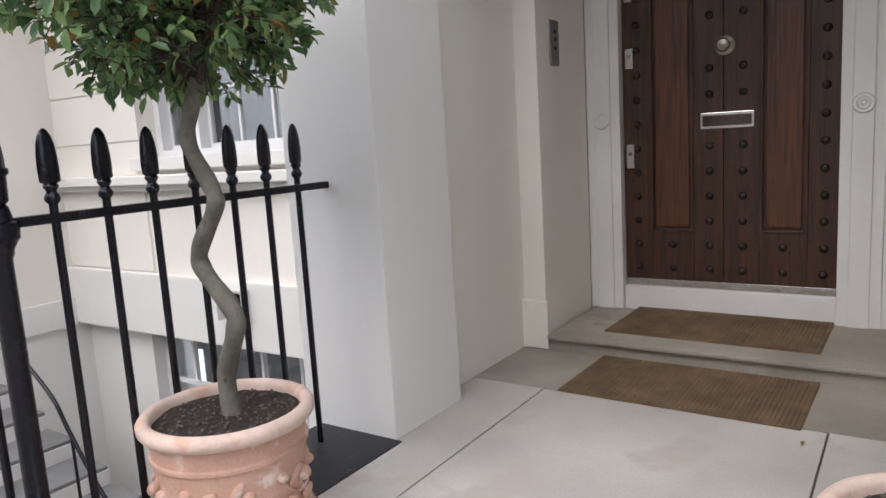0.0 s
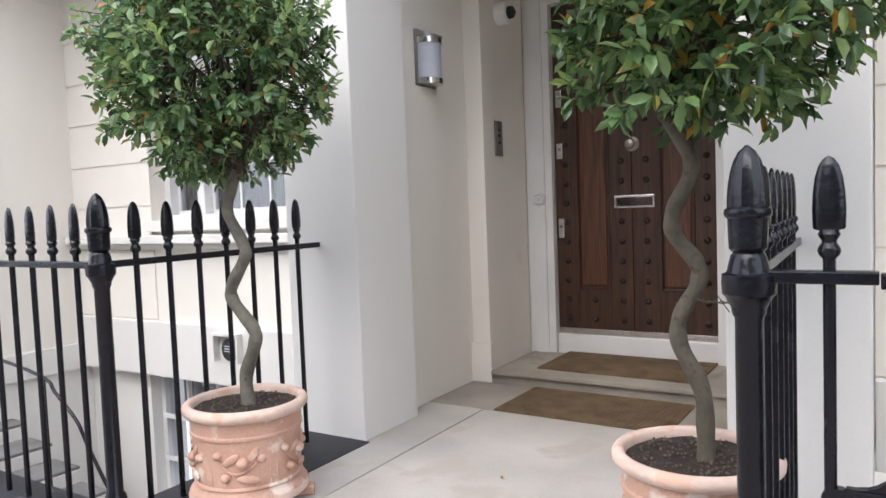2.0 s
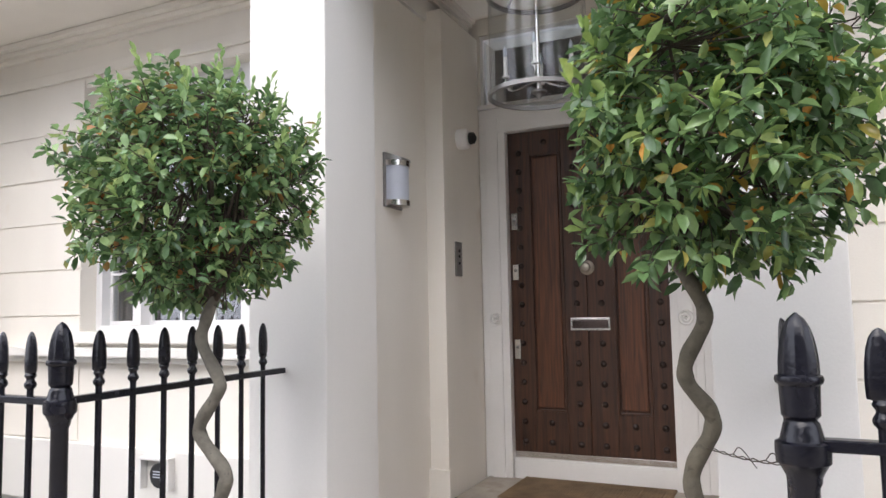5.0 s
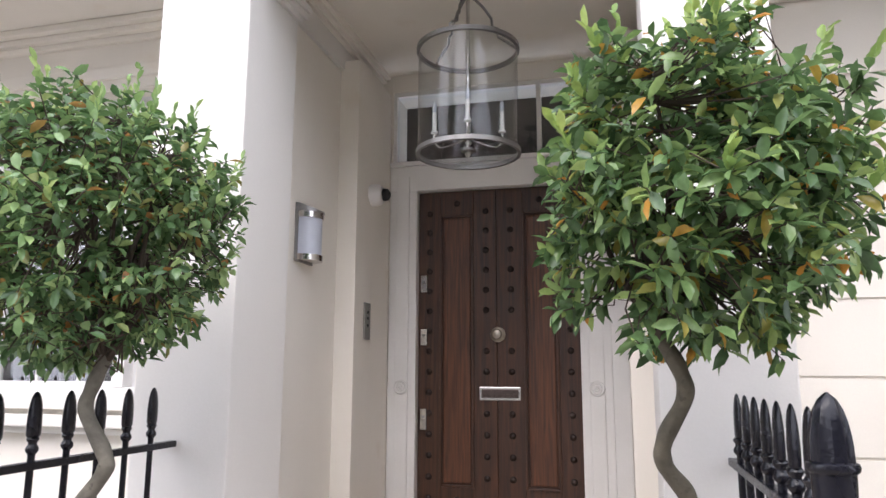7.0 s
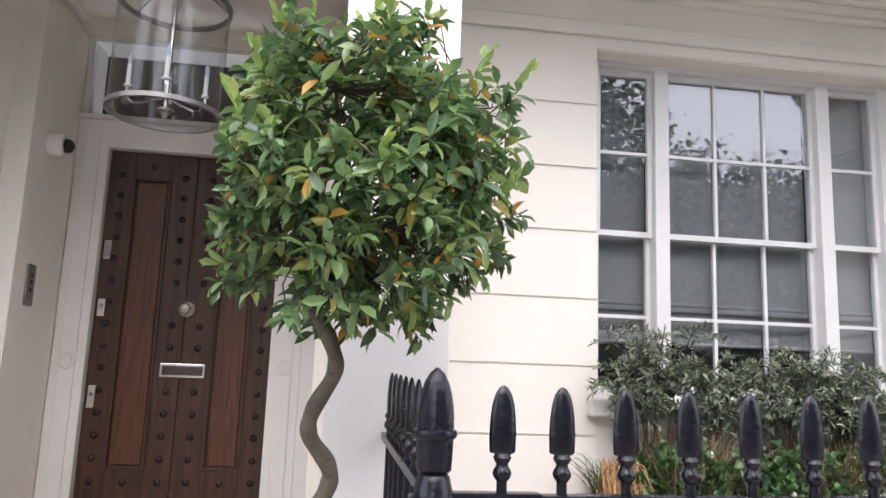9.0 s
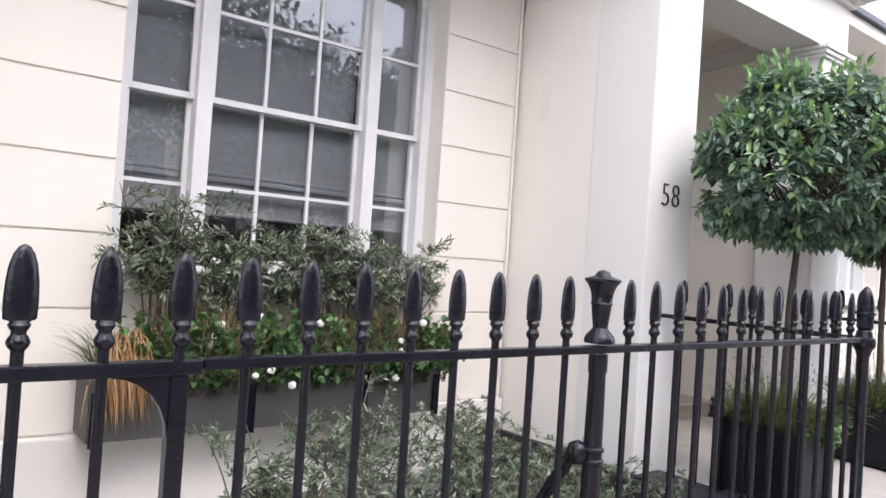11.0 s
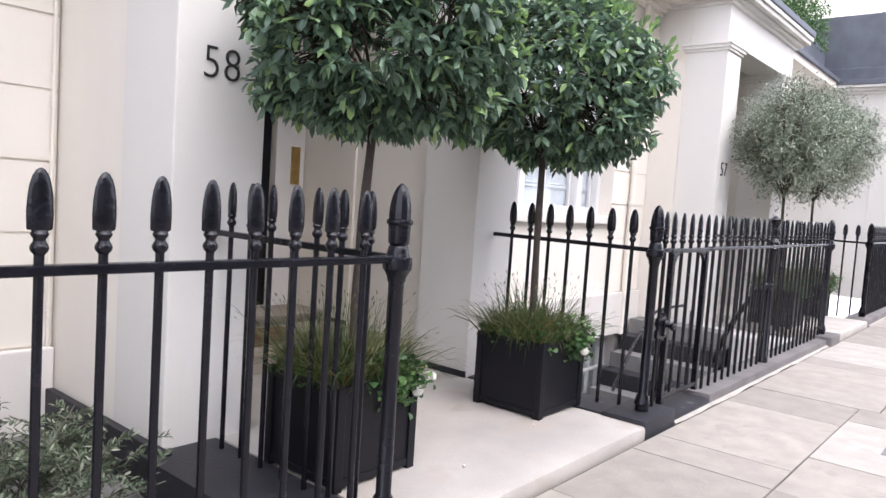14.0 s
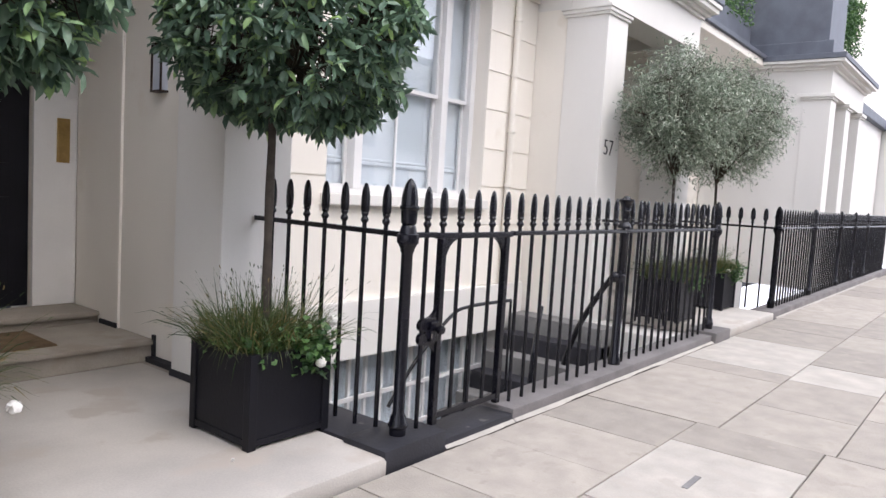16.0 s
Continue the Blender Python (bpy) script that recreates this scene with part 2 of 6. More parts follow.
ROSE = leaf_mat("rose_leaf", [(0.0, (0.034, 0.084, 0.032)), (0.6, (0.082, 0.175, 0.060)), (1.0, (0.165, 0.290, 0.095))])
SEDGE = leaf_mat("sedge_blade", [(0.0, (0.030, 0.060, 0.018)), (0.55, (0.070, 0.105, 0.030)), (0.85, (0.16, 0.15, 0.055)), (1.0, (0.26, 0.17, 0.07))])
DRY = leaf_mat("dry_grass_blade", [(0.0, (0.14, 0.10, 0.06)), (0.55, (0.26, 0.19, 0.11)), (1.0, (0.37, 0.28, 0.17))])
STRAW = leaf_mat("straw_blade", [(0.0, (0.30, 0.15, 0.05)), (0.6, (0.44, 0.25, 0.10)), (1.0, (0.52, 0.36, 0.17))])
FARLEAF = leaf_mat("street_tree_leaf", [(0.0, (0.012, 0.030, 0.010)), (0.6, (0.030, 0.065, 0.02)), (1.0, (0.06, 0.11, 0.03))])

# ---- mesh helpers ----


def box(bm, x0, y0, z0, x1, y1, z1, bevel=0.0):
    m = Matrix.LocRotScale(((x0 + x1) / 2, (y0 + y1) / 2, (z0 + z1) / 2), None, (abs(x1 - x0), abs(y1 - y0), abs(z1 - z0)))
    r = bmesh.ops.create_cube(bm, size=1, matrix=m)
    if bevel:
        es = list({e for v in r["verts"] for e in v.link_edges})
        bmesh.ops.bevel(bm, geom=es, offset=bevel, segments=2, affect='EDGES', profile=0.6)
    return bm


def lathe(bm, prof, segs=24, at=(0, 0, 0), cap=True, arc=None, m=None):
    """Turn (radius, z) pairs about a vertical axis at a point; arc=(start, sweep) for a part turn."""
    m = m or Matrix.Translation(at)
    a0, sw = arc or (0, 2 * math.pi)
    n = segs if arc is None else segs + 1
    rings = []
    for r, z in prof:
        rings.append([bm.verts.new(m @ Vector((r * math.cos(a0 + sw * i / segs), r * math.sin(a0 + sw * i / segs), z))) for i in range(n)])
    for a, b in zip(rings, rings[1:]):
        for i in range(segs):
            j = (i + 1) % n
            bm.faces.new((a[i], a[j], b[j], b[i]))
    if cap:
        for ring, flip in ((rings[0], True), (rings[-1], False)):
            try:
                bm.faces.new(ring[::-1] if flip else ring)
            except ValueError:
                pass
    return bm


def tube(bm, pts, rad, segs=8):
    """A round bar through points; rad is one radius or one for each point."""
    pts = [Vector(p) for p in pts]
    rad = rad if hasattr(rad, "__len__") else [rad] * len(pts)
    rings, up = [], None
    for i, p in enumerate(pts):
        d = (pts[min(i + 1, len(pts) - 1)] - pts[max(i - 1, 0)]).normalized()
        if up is None:
            up = d.orthogonal().normalized()
        up = (up - d * up.dot(d)).normalized()
        s = d.cross(up)
        rings.append([bm.verts.new(p + (up * math.cos(2 * math.pi * k / segs) + s * math.sin(2 * math.pi * k / segs)) * rad[i]) for k in range(segs)])
    for a, b in zip(rings, rings[1:]):
        for i in range(segs):
            j = (i + 1) % segs
            bm.faces.new((a[i], a[j], b[j], b[i]))
    bm.faces.new(rings[0][::-1])
    bm.faces.new(rings[-1])
    return bm


def smooth_pts(ctrl, n=8):
    """Points along a smooth line through the given ones."""
    c = [Vector(p) for p in ctrl]
    c = [c[0] * 2 - c[1]] + c + [c[-1] * 2 - c[-2]]
    out = []
    for i in range(1, len(c) - 2):
        for k in range(n):
            t = k / n
            a, b, d, e = c[i - 1], c[i], c[i + 1], c[i + 2]
            out.append(0.5 * (2 * b + (d - a) * t + (2 * a - 5 * b + 4 * d - e) * t * t + (3 * b - a - 3 * d + e) * t ** 3))
    return out + [c[-2]]


def mesh_of(bm, name, material, smooth=0.0):
    bmesh.ops.recalc_face_normals(bm, faces=bm.faces)
    me = bpy.data.meshes.new(name)
    bm.to_mesh(me)
    bm.free()
    me.materials.append(material)
    if smooth:
        me.shade_smooth()
        me.set_sharp_from_angle(angle=radians(smooth))
    return me


def part(name, bm, material, parent=None, label="", smooth=0.0, kind=""):
    ob = new(name, mesh_of(bm, name, material, smooth))
    if parent:
        ob.parent = parent
    return tagged(ob, label, "", "", kind)


def piece(name, me, parent, at=(0, 0, 0), rz=0.0, sc=None):
    """One more object on a shared mesh."""
    ob = new(name, me)
    ob.parent = parent
    ob.location = at
    ob.rotation_euler = (0, 0, rz)
    if sc:
        ob.scale = sc
    return ob


def thing(name, label, category, at=(0, 0, 0), group="", kind="", rz=0.0):
    e = new(name)
    e.empty_display_size = 0.1
    e.location = at
    e.rotation_euler = (0, 0, rz)
    return tagged(e, label, category, group, kind)


def B():
    return bmesh.new()


def setting(name, bm, material, label, category, smooth=0.0):
    ob = part(name, bm, material, None, "", smooth)
    return tagged(ob, label, category, "", "structure")


def leaves_mesh(name, pos, nrm, length, width, material, extra=None, fold=0.25, droop=0.25):
    """Many folded, pointed leaves: pos is the stalk end, nrm the way the leaf points."""
    n = len(pos)
    rs = np.random.RandomState(n + int(length * 1e4))
    d = nrm / np.linalg.norm(nrm, axis=1, keepdims=True)
    ref = rs.normal(size=(n, 3)) * 0.45 + np.array([0, 0, 1.0])
    s = np.cross(d, ref)
    s /= np.linalg.norm(s, axis=1, keepdims=True) + 1e-9
    u = np.cross(s, d)
    L = (length * rs.uniform(0.65, 1.2, n))[:, None]
    W = (width * rs.uniform(0.75, 1.2, n))[:, None] * 0.5
    dr = droop * rs.uniform(0.2, 1.6, n)[:, None]
    v = np.empty((n, 8, 3))
    v[:, 0] = pos
    v[:, 1] = pos + d * L * 0.33 - u * L * dr * 0.08
    v[:, 2] = pos + d * L * 0.68 - u * L * dr * 0.32
    v[:, 3] = pos + d * L * 0.98 - u * L * dr * 0.75
    up = u * W * fold * 2
    v[:, 4] = v[:, 1] + s * W * 0.85 + up
    v[:, 5] = v[:, 2] + s * W * 0.9 + up
    v[:, 6] = v[:, 1] - s * W * 0.85 + up
    v[:, 7] = v[:, 2] - s * W * 0.9 + up
    faces = np.array([[0, 1, 4, -1], [1, 2, 5, 4], [2, 3, 5, -1], [0, 6, 1, -1], [6, 7, 2, 1], [7, 3, 2, -1]])
    verts = v.reshape(-1, 3).tolist()
    fl = []
    for i in range(n):
        o = i * 8
        for f in faces:
            fl.append([int(o + k) for k in f if k >= 0])
    me = bpy.data.meshes.new(name)
    me.from_pydata(verts, [], fl)
    me.materials.append(material)
    me.shade_smooth()
    return me


def blades_mesh(name, root, tip, width, material, sag=0.3):
    """Grass blades from root to tip, bowed by sag."""
    n = len(root)
    rs = np.random.RandomState(n)
    d = tip - root
    s = np.cross(d, np.array([0, 0, 1.0]) + rs.normal(size=(n, 3)) * 0.3)
    s /= np.linalg.norm(s, axis=1, keepdims=True) + 1e-9
    h = np.zeros((n, 3))
    h[:, 2] = sag * np.linalg.norm(d[:, :2], axis=1)
    mid1, mid2 = root + d * 0.4 + h * 0.8, root + d * 0.75 + h * 0.7
    w = (width * rs.uniform(0.6, 1.3, n))[:, None] / 2
    v = np.stack([root - s * w * 0.7, root + s * w * 0.7, mid1 - s * w, mid1 + s * w, mid2 - s * w * 0.7, mid2 + s * w * 0.7, tip], 1)
    fl = []
    for i in range(n):
        o = i * 7
        fl += [[o, o + 1, o + 3, o + 2], [o + 2, o + 3, o + 5, o + 4], [o + 4, o + 5, o + 6]]
    me = bpy.data.meshes.new(name)
    me.from_pydata(v.reshape(-1, 3).tolist(), [], fl)
    me.materials.append(material)
    return me

# ---- plan ----
YR, YP, YF, YD = 1.432, 2.723, 4.068, 4.92    # railings, pier fronts, house front, front door
SLAB, STEP = 0.078, 0.17
AREA = -2.45                                  # floor of the basement areas
PIER = 0.505
# pier corners (left edge) and porch sides of the houses
PORCH = [(-1.402, 0.962), (5.634, 8.005), (12.83, 15.20)]
YF3 = 3.64
WINDOWS = [(-4.46, -2.18), (2.60, 4.873), (9.63, 11.90)]

# ---- ground ----
bm = B()
box(bm, -60, -60, -0.34, 90, -2.45, -0.13)
setting("road", bm, ASPHALT, "grey asphalt road beside the pavement", "road")
bm = B()
box(bm, -60, -200, -0.5, 90, 1.33, -0.36)
setting("ground", bm, MORTAR, "bare ground under street and pavement", "ground")
pavement = setting("pavement", box(B(), -14, -2.3, -0.30, 40, 1.315, -0.012), MORTAR, "york stone pavement with dark mortar joints", "pavement")
setting("kerb", box(B(), -14, -2.44, -0.30, 40, -2.304, 0.0, 0.015), KERB, "long grey granite kerb at the roadside", "kerb")

# ---- basement areas ----
bm = B()
box(bm, -12, 1.30, AREA - 0.2, 40, 4.6, AREA)
setting("floor_area", bm, SLATE, "grey paved floor of the basement areas", "floor")
bm = B()
for x0, x1 in ((-12, -1.40), (1.47, 5.63), (8.52, 12.82), (15.72, 24.0)):
    box(bm, x0, 1.34, AREA, x1, 1.53, -0.02)
setting("wall_retaining", bm, STUCCO_P, "white painted retaining wall under the railings", "wall")


def porch_base(x0, x1):
    """The solid mass under an entrance, whose top is the limestone slab."""
    bm = B()
    box(bm, x0, 1.36, AREA, x1 + PIER, 5.3, SLAB - 0.12)
    return setting("wall_porch_base", bm, STUCCO_P, "white painted masonry under the entrance slab", "wall")


PORCH_LEFT = (-8.60, -6.235)
for a, b in [PORCH_LEFT] + PORCH:
    porch_base(a, b)

# ---- house fronts ----
COURSES = [1.033, 1.454, 1.873, 2.306, 2.725, 3.156, 3.63]


def front(name, x0, x1, w0, w1, sill=1.25, head=3.565, YF=YF):
    """A ground-floor front between two porches, with one wide window and grooved courses."""
    bm = B()
    y0, y1 = YF + 0.014, YF + 0.42
    for a, b, c, d in ((x0, w0, -0.20, 4.07), (w1, x1, -0.20, 4.07), (w0, w1, -0.20, sill), (w0, w1, head, 4.07)):
        box(bm, a, y0, c, b, y1, d)
    wall = setting(name, bm, STUCCO, "cream painted stucco house front with grooved courses", "wall")
    for a, b in ((x0, w0), (w1, x1)):
        for lo, hi in zip([0.35] + COURSES, COURSES + [3.65]):
            if hi - lo < 0.05:
                continue
            part("course", box(B(), a + 0.001, YF, lo + 0.007, b - 0.001, YF + 0.0135, hi - 0.007, 0.003), STUCCO, wall)
    # string course over the window and plinth band below
    part("string_course", box(B(), x0, YF - 0.02, 3.642, x1, YF + 0.013, 3.74, 0.008), STUCCO, wall)
    part("frieze", box(B(), x0, YF - 0.002, 3.741, x1, YF + 0.0135, 3.92), STUCCO, wall)
    part("plinth_band", box(B(), x0, YF - 0.045, -0.19, x1, YF + 0.013, 0.345, 0.012), STUCCO_P, wall)
    bm = B()
    for z, d in ((3.921, 0.04), (3.97, 0.09), (4.02, 0.15)):
        box(bm, x0, YF - d, z, x1, YF + 0.01, z + 0.049, 0.01)
    part("cornice", bm, STUCCO, wall)
    return wall


wall_front_left = front("wall_front_1", -12.0, -1.403, *WINDOWS[0], sill=1.30)
part("sill_band", box(B(), -5.728, YF - 0.13, 1.095, -1.404, YF - 0.001, 1.175, 0.012), STUCCO_P, wall_front_left)
part("band_moulding", box(B(), -5.728, YF - 0.07, 1.045, -1.404, YF - 0.001, 1.093, 0.01), STUCCO_P, wall_front_left)
wall_front_mid = front("wall_front_2", 1.468, 5.633, *WINDOWS[1])
wall_front_right = front("wall_front_3", 8.511, 12.829, *WINDOWS[2], sill=1.30, YF=YF3)
front("wall_front_4", 15.706, 24.0, 17.2, 19.4)
SPANS = ((-12, -1.403, ((-4.75, -1.7),), YF), (1.468, 5.633, ((2.6, 4.8),), YF), (8.511, 12.829, ((9.3, 12.45),), YF3), (15.706, 24.0, (), YF))
for k, (x0, x1, wins, yf) in enumerate(SPANS):
    bm = B()
    cur = x0
    for a, b in wins:
        box(bm, cur, yf + 0.085, AREA, a, yf + 0.4, -0.201)
        box(bm, a, yf + 0.085, AREA, b, yf + 0.4, -1.52)
        cur = b
    box(bm, cur, yf + 0.085, AREA, x1, yf + 0.4, -0.201)
    setting("wall_basement_%d" % (k + 1), bm, STUCCO_P, "white painted basement wall below the front", "wall")
# plain unseen upper storeys, added for lighting and reflections, and the rooms behind
setting("wall_upper_unseen", box(B(), -12, YF + 0.05, 4.21, 45, YF + 0.45, 11.0), STUCCO, "plain unseen upper-storey stucco wall, added for the lighting", "wall")
setting("wall_back", box(B(), -12, 9.0, AREA, 45, 9.2, 11.0), DARK, "near-black back wall standing in for unlit interiors", "wall")
setting("wall_end_left", box(B(), -12.3, 1.3, AREA, -12.001, 9.2, 11.0), STUCCO, "plain stucco end wall", "wall")
setting("roof", box(B(), -12, 4.2, 11.0, 45, 9.2, 11.2), LEAD, "flat grey lead roof", "roof")
for x0, x1, wins, yf in SPANS:
    bal = setting("balcony_slab", box(B(), x0, 2.98, 4.072, x1, yf + 0.40, 4.20, 0.01), STUCCO, "stucco balcony slab over the house front", "balcony")
    part("edge", box(B(), x0, 2.93, 4.203, x1, 3.16, 4.27, 0.01), LEAD, bal, "dark lead edge")

# ---- porches ----


def porch(i, x0, x1, doors, right_x=None):
    """Two square piers with caps, side walls, pilasters by the door, beam, ceiling and entablature."""
    xr = x1 + PIER
    p = thing("porch", "white stucco porch with square piers and cornice", "porch", (0, 0, 0), kind="structure")
    for a in (x0, x1):
        bm = B()
        box(bm, a, YP, -0.05, a + PIER, YP + 0.52, 3.44, 0.008)
        part("pier", bm, STUCCO_P, p)
        bm = B()
        for z0, z1, d in ((3.441, 3.472, 0.022), (3.473, 3.512, 0.042), (3.513, 3.55, 0.058)):
            box(bm, a - d, YP - d, z0, a + PIER + d, YP + 0.52 + d, z1, 0.006)
        part("pier_cap", bm, STUCCO_P, p)
    # side walls behind the piers, with pilasters beside the door
    part("side_wall", box(B(), x0 + 0.005, YP + 0.522, -0.05, x0 + 0.395, 5.25, 3.549), STUCCO, p)
    part("side_wall", box(B(), xr - 0.395, YP + 0.522, -0.05, xr - 0.005, 5.25, 3.549), STUCCO, p)
    return p


def porch_top(p, x0, x1):
    xr = x1 + PIER
    bm = B()
    box(bm, x0 + 0.012, YP + 0.012, 3.551, xr - 0.012, YP + 0.48, 4.00, 0.006)
    box(bm, x0 + 0.012, YP + 0.481, 3.551, x0 + 0.42, 5.25, 4.00)
    box(bm, xr - 0.42, YP + 0.481, 3.551, xr - 0.012, 5.25, 4.00)
    part("frieze", bm, STUCCO_P, p)
    bm = B()
    for z, d in ((4.001, 0.03), (4.045, 0.09), (4.09, 0.17), (4.15, 0.20)):
        box(bm, x0 - d, YP - d, z, xr + d, YF + 0.01, z + 0.043 if z < 4.09 else z + 0.058, 0.008)
    part("cornice", bm, STUCCO_P, p)
    part("lead_roof", box(B(), x0 - 0.22, YP - 0.22, 4.212, xr + 0.22, YF + 0.04, 4.30, 0.012), LEAD, p, "dark lead roof edge")
    setting("ceiling_porch", box(B(), x0 + 0.2, YP + 0.3, 3.80, xr - 0.2, 5.25, 3.84), STUCCO, "painted plaster porch ceiling", "ceiling")
    bm = B()
    a, b, c, d = x0 + 0.421, xr - 0.421, YP + 0.482, 4.90
    for k in range(3):
        s, z = 0.03 * (3 - k), 3.77 - 0.03 * k
        box(bm, a, c, z, a + s, d, z + 0.029)
        box(bm, b - s, c, z, b, d, z + 0.029)
        box(bm, a, c, z, b, c + s, z + 0.029)
    part("cove_moulding", bm, STUCCO, p)


pl = porch(3, *PORCH_LEFT, True)
porch_top(pl, *PORCH_LEFT)
setting("wall_porch_left", box(B(), -8.58, 4.49, -0.02, -5.75, 4.86, 3.799), STUCCO, "plain stucco wall at the back of the porch", "wall")
part("base_band", box(B(), -5.729, YP, -0.215, -5.685, YF - 0.046, 0.055, 0.01), STUCCO_P, pl)
pa = porch(0, *PORCH[0], True)
part("pilaster", box(B(), -1.02, 4.15, -0.02, -0.870, 4.84, 3.62, 0.006), STUCCO, pa)
part("pilaster_base", box(B(), -1.02, 4.118, SLAB, -0.850, 4.149, 0.36, 0.006), STUCCO, pa)
part("pilaster", box(B(), 0.865, 4.15, -0.02, 1.08, 4.84, 3.62, 0.006), STUCCO, pa)
porch_top(pa, *PORCH[0])
# back wall of the porch with the door opening and the fanlight
bm = B()
for a, b, c, d in ((-1.39, -0.865, -0.02, 3.799), (0.86, 1.46, -0.02, 3.799), (-0.864, 0.859, 3.66, 3.799)):
    box(bm, a, 4.87, c, b, 5.24, d)
setting("wall_porch", bm, STUCCO, "cream stucco wall round the front door", "wall")

# ---- entrance slab and steps of the first house ----
setting("floor_porch", box(B(), -1.02, 1.52, SLAB - 0.119, 1.08, 4.84, SLAB - 0.010), MORTAR, "bed under the limestone entrance slabs", "floor")
entrance = setting("entrance_floor", box(B(), -0.90, 1.295, SLAB - 0.11, 1.06, 1.813, SLAB, 0.022), PORTLAND, "pale limestone entrance paving with dark joints", "floor", 50)
for a, b, c, d, stone in ((-1.0, -0.606, 1.819, 3.53, PORTLAND), (-0.598, 0.624, 1.821, 3.524, PORTLAND), (0.632, 1.06, 1.819, 3.53, PORTLAND), (-1.03, 1.04, 3.532, 4.118, WORN_SHADED)):
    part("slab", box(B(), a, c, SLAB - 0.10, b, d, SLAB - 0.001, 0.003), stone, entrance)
step = setting("doorstep", box(B(), -0.868, 4.12, 0.0, 0.863, 4.86, STEP - 0.03), WORN_SHADED, "pale limestone doorstep with rounded nosing", "step")
part("nosing", box(B(), -0.849, 4.095, STEP - 0.029, 0.863, 4.86, STEP, 0.012), WORN_SHADED, step, smooth=50)

# ---- plinths under the railings ----


def plinth(name, x0, y0, x1, y1, z1, material=PLINTH, label="black painted stone plinth under the railings"):
    return setting(name, box(B(), x0, y0, -0.10, x1, y1, z1, 0.012), material, label, "plinth", 50)


plinth("plinth_1", -12, 1.30, -1.34, 1.56, 0.078)
plinth("plinth_2", -1.32, 1.561, -0.86, YP - 0.001, 0.083)
plinth("plinth_3", -1.335, 1.245, -0.82, 1.54, 0.138)
plinth("plinth_4", 1.062, 1.561, 1.315, YP - 0.001, 0.083)
plinth("plinth_5", 1.02, 1.245, 1.47, 1.56, 0.138)
plinth("plinth_6", 1.471, 1.30, 5.52, 1.56, 0.060)
plinth("plinth_7", 5.521, 1.245, 6.02, 1.56, 0.100)
plinth("plinth_8", 5.521, 1.561, 5.93, YP - 0.001, 0.083)
plinth("plinth_9", 8.00, 1.30, 8.48, 1.60, 0.108)
plinth("plinth_10", 8.04, 1.601, 8.38, YP - 0.001, 0.085)
plinth("plinth_11", 8.481, 1.315, 9.16, 1.56, 0.050)
plinth("plinth_12", 9.161, 1.315, 12.86, 1.57, 0.078, KERB, "grey stone kerb under the railings")
plinth("plinth_13", 12.861, 1.27, 13.32, 1.59, 0.105, KERB, "grey stone kerb under the railings")
plinth("plinth_14", 15.2, 1.30, 26.5, 1.59, 0.09, KERB, "grey stone kerb under the railings")
setting("ledge_white", box(B(), 1.317, 1.562, -0.3, 1.53, YP + 0.8, 0.03, 0.01), STUCCO_P, "white painted ledge beside the entrance", "ledge")
setting("skirting_black", box(B(), 5.585, 2.62, -0.30, 5.632, YF - 0.047, 0.10, 0.006), PLINTH, "black painted skirting on the porch side", "skirting")
setting("slab_planting", box(B(), 3.85, 1.532, -0.32, 5.584, YF - 0.05, -0.16, 0.006), SLATE, "dark slate slab with shrubs standing on it", "slab")

# ---- railings ----


def picket_mesh(z0, name="picket"):
    bm = B()
    lathe(bm, [(0.0125, z0), (0.0125, 1.150)], 10)
    prof = [(0.013, 1.150), (0.020, 1.158), (0.0225, 1.166), (0.020, 1.174), (0.0145, 1.182), (0.0145, 1.188), (0.019, 1.194), (0.0215, 1.200), (0.018, 1.207),
            (0.0255, 1.210), (0.0275, 1.214), (0.0285, 1.25), (0.0270, 1.285), (0.0235, 1.315), (0.0175, 1.338), (0.0095, 1.352), (0.002, 1.357)]
    lathe(bm, prof, 12)
    for v in bm.verts:
        if v.co.z > 1.2085:
            v.co.x *= 1.12
            v.co.y *= 0.52
        v.co.z *= 1.036
    return mesh_of(bm, name, BLACK, 40)


PICKET = picket_mesh(0.05)
PICKET_GATE = picket_mesh(0.13)


def newel_parts(bm, z0):
    lathe(bm, [(0.044, z0), (0.044, z0 + 0.05), (0.052, z0 + 0.058), (0.052, z0 + 0.07), (0.046, z0 + 0.08), (0.040, z0 + 0.11), (0.031, z0 + 0.125), (0.030, 1.02),
               (0.036, 1.032), (0.037, 1.044), (0.050, 1.068), (0.056, 1.074), (0.0575, 1.098), (0.0565, 1.116), (0.047, 1.120), (0.045, 1.126), (0.039, 1.150), (0.037, 1.157), (0.032, 1.163),
               (0.035, 1.166), (0.0405, 1.172), (0.042, 1.21), (0.043, 1.236), (0.049, 1.241), (0.051, 1.248), (0.049, 1.256), (0.042, 1.260)], 24)
    # fluted bud
    m = 22
    zs = [1.260, 1.285, 1.31, 1.335, 1.358, 1.378, 1.391]
    rs = [0.0435, 0.0430, 0.0405, 0.036, 0.029, 0.018, 0.003]
    rings = [[bm.verts.new((r * (1 - 0.07 * (k % 2)) * math.cos(2 * math.pi * k / m), r * (1 - 0.07 * (k % 2)) * math.sin(2 * math.pi * k / m), z)) for k in range(m)] for r, z in zip(rs, zs)]
    for a, b in zip(rings, rings[1:]):
        for k in range(m):
            bm.faces.new((a[k], a[(k + 1) % m], b[(k + 1) % m], b[k]))
    for v in bm.verts:
        v.co.z *= 1.036
    return bm


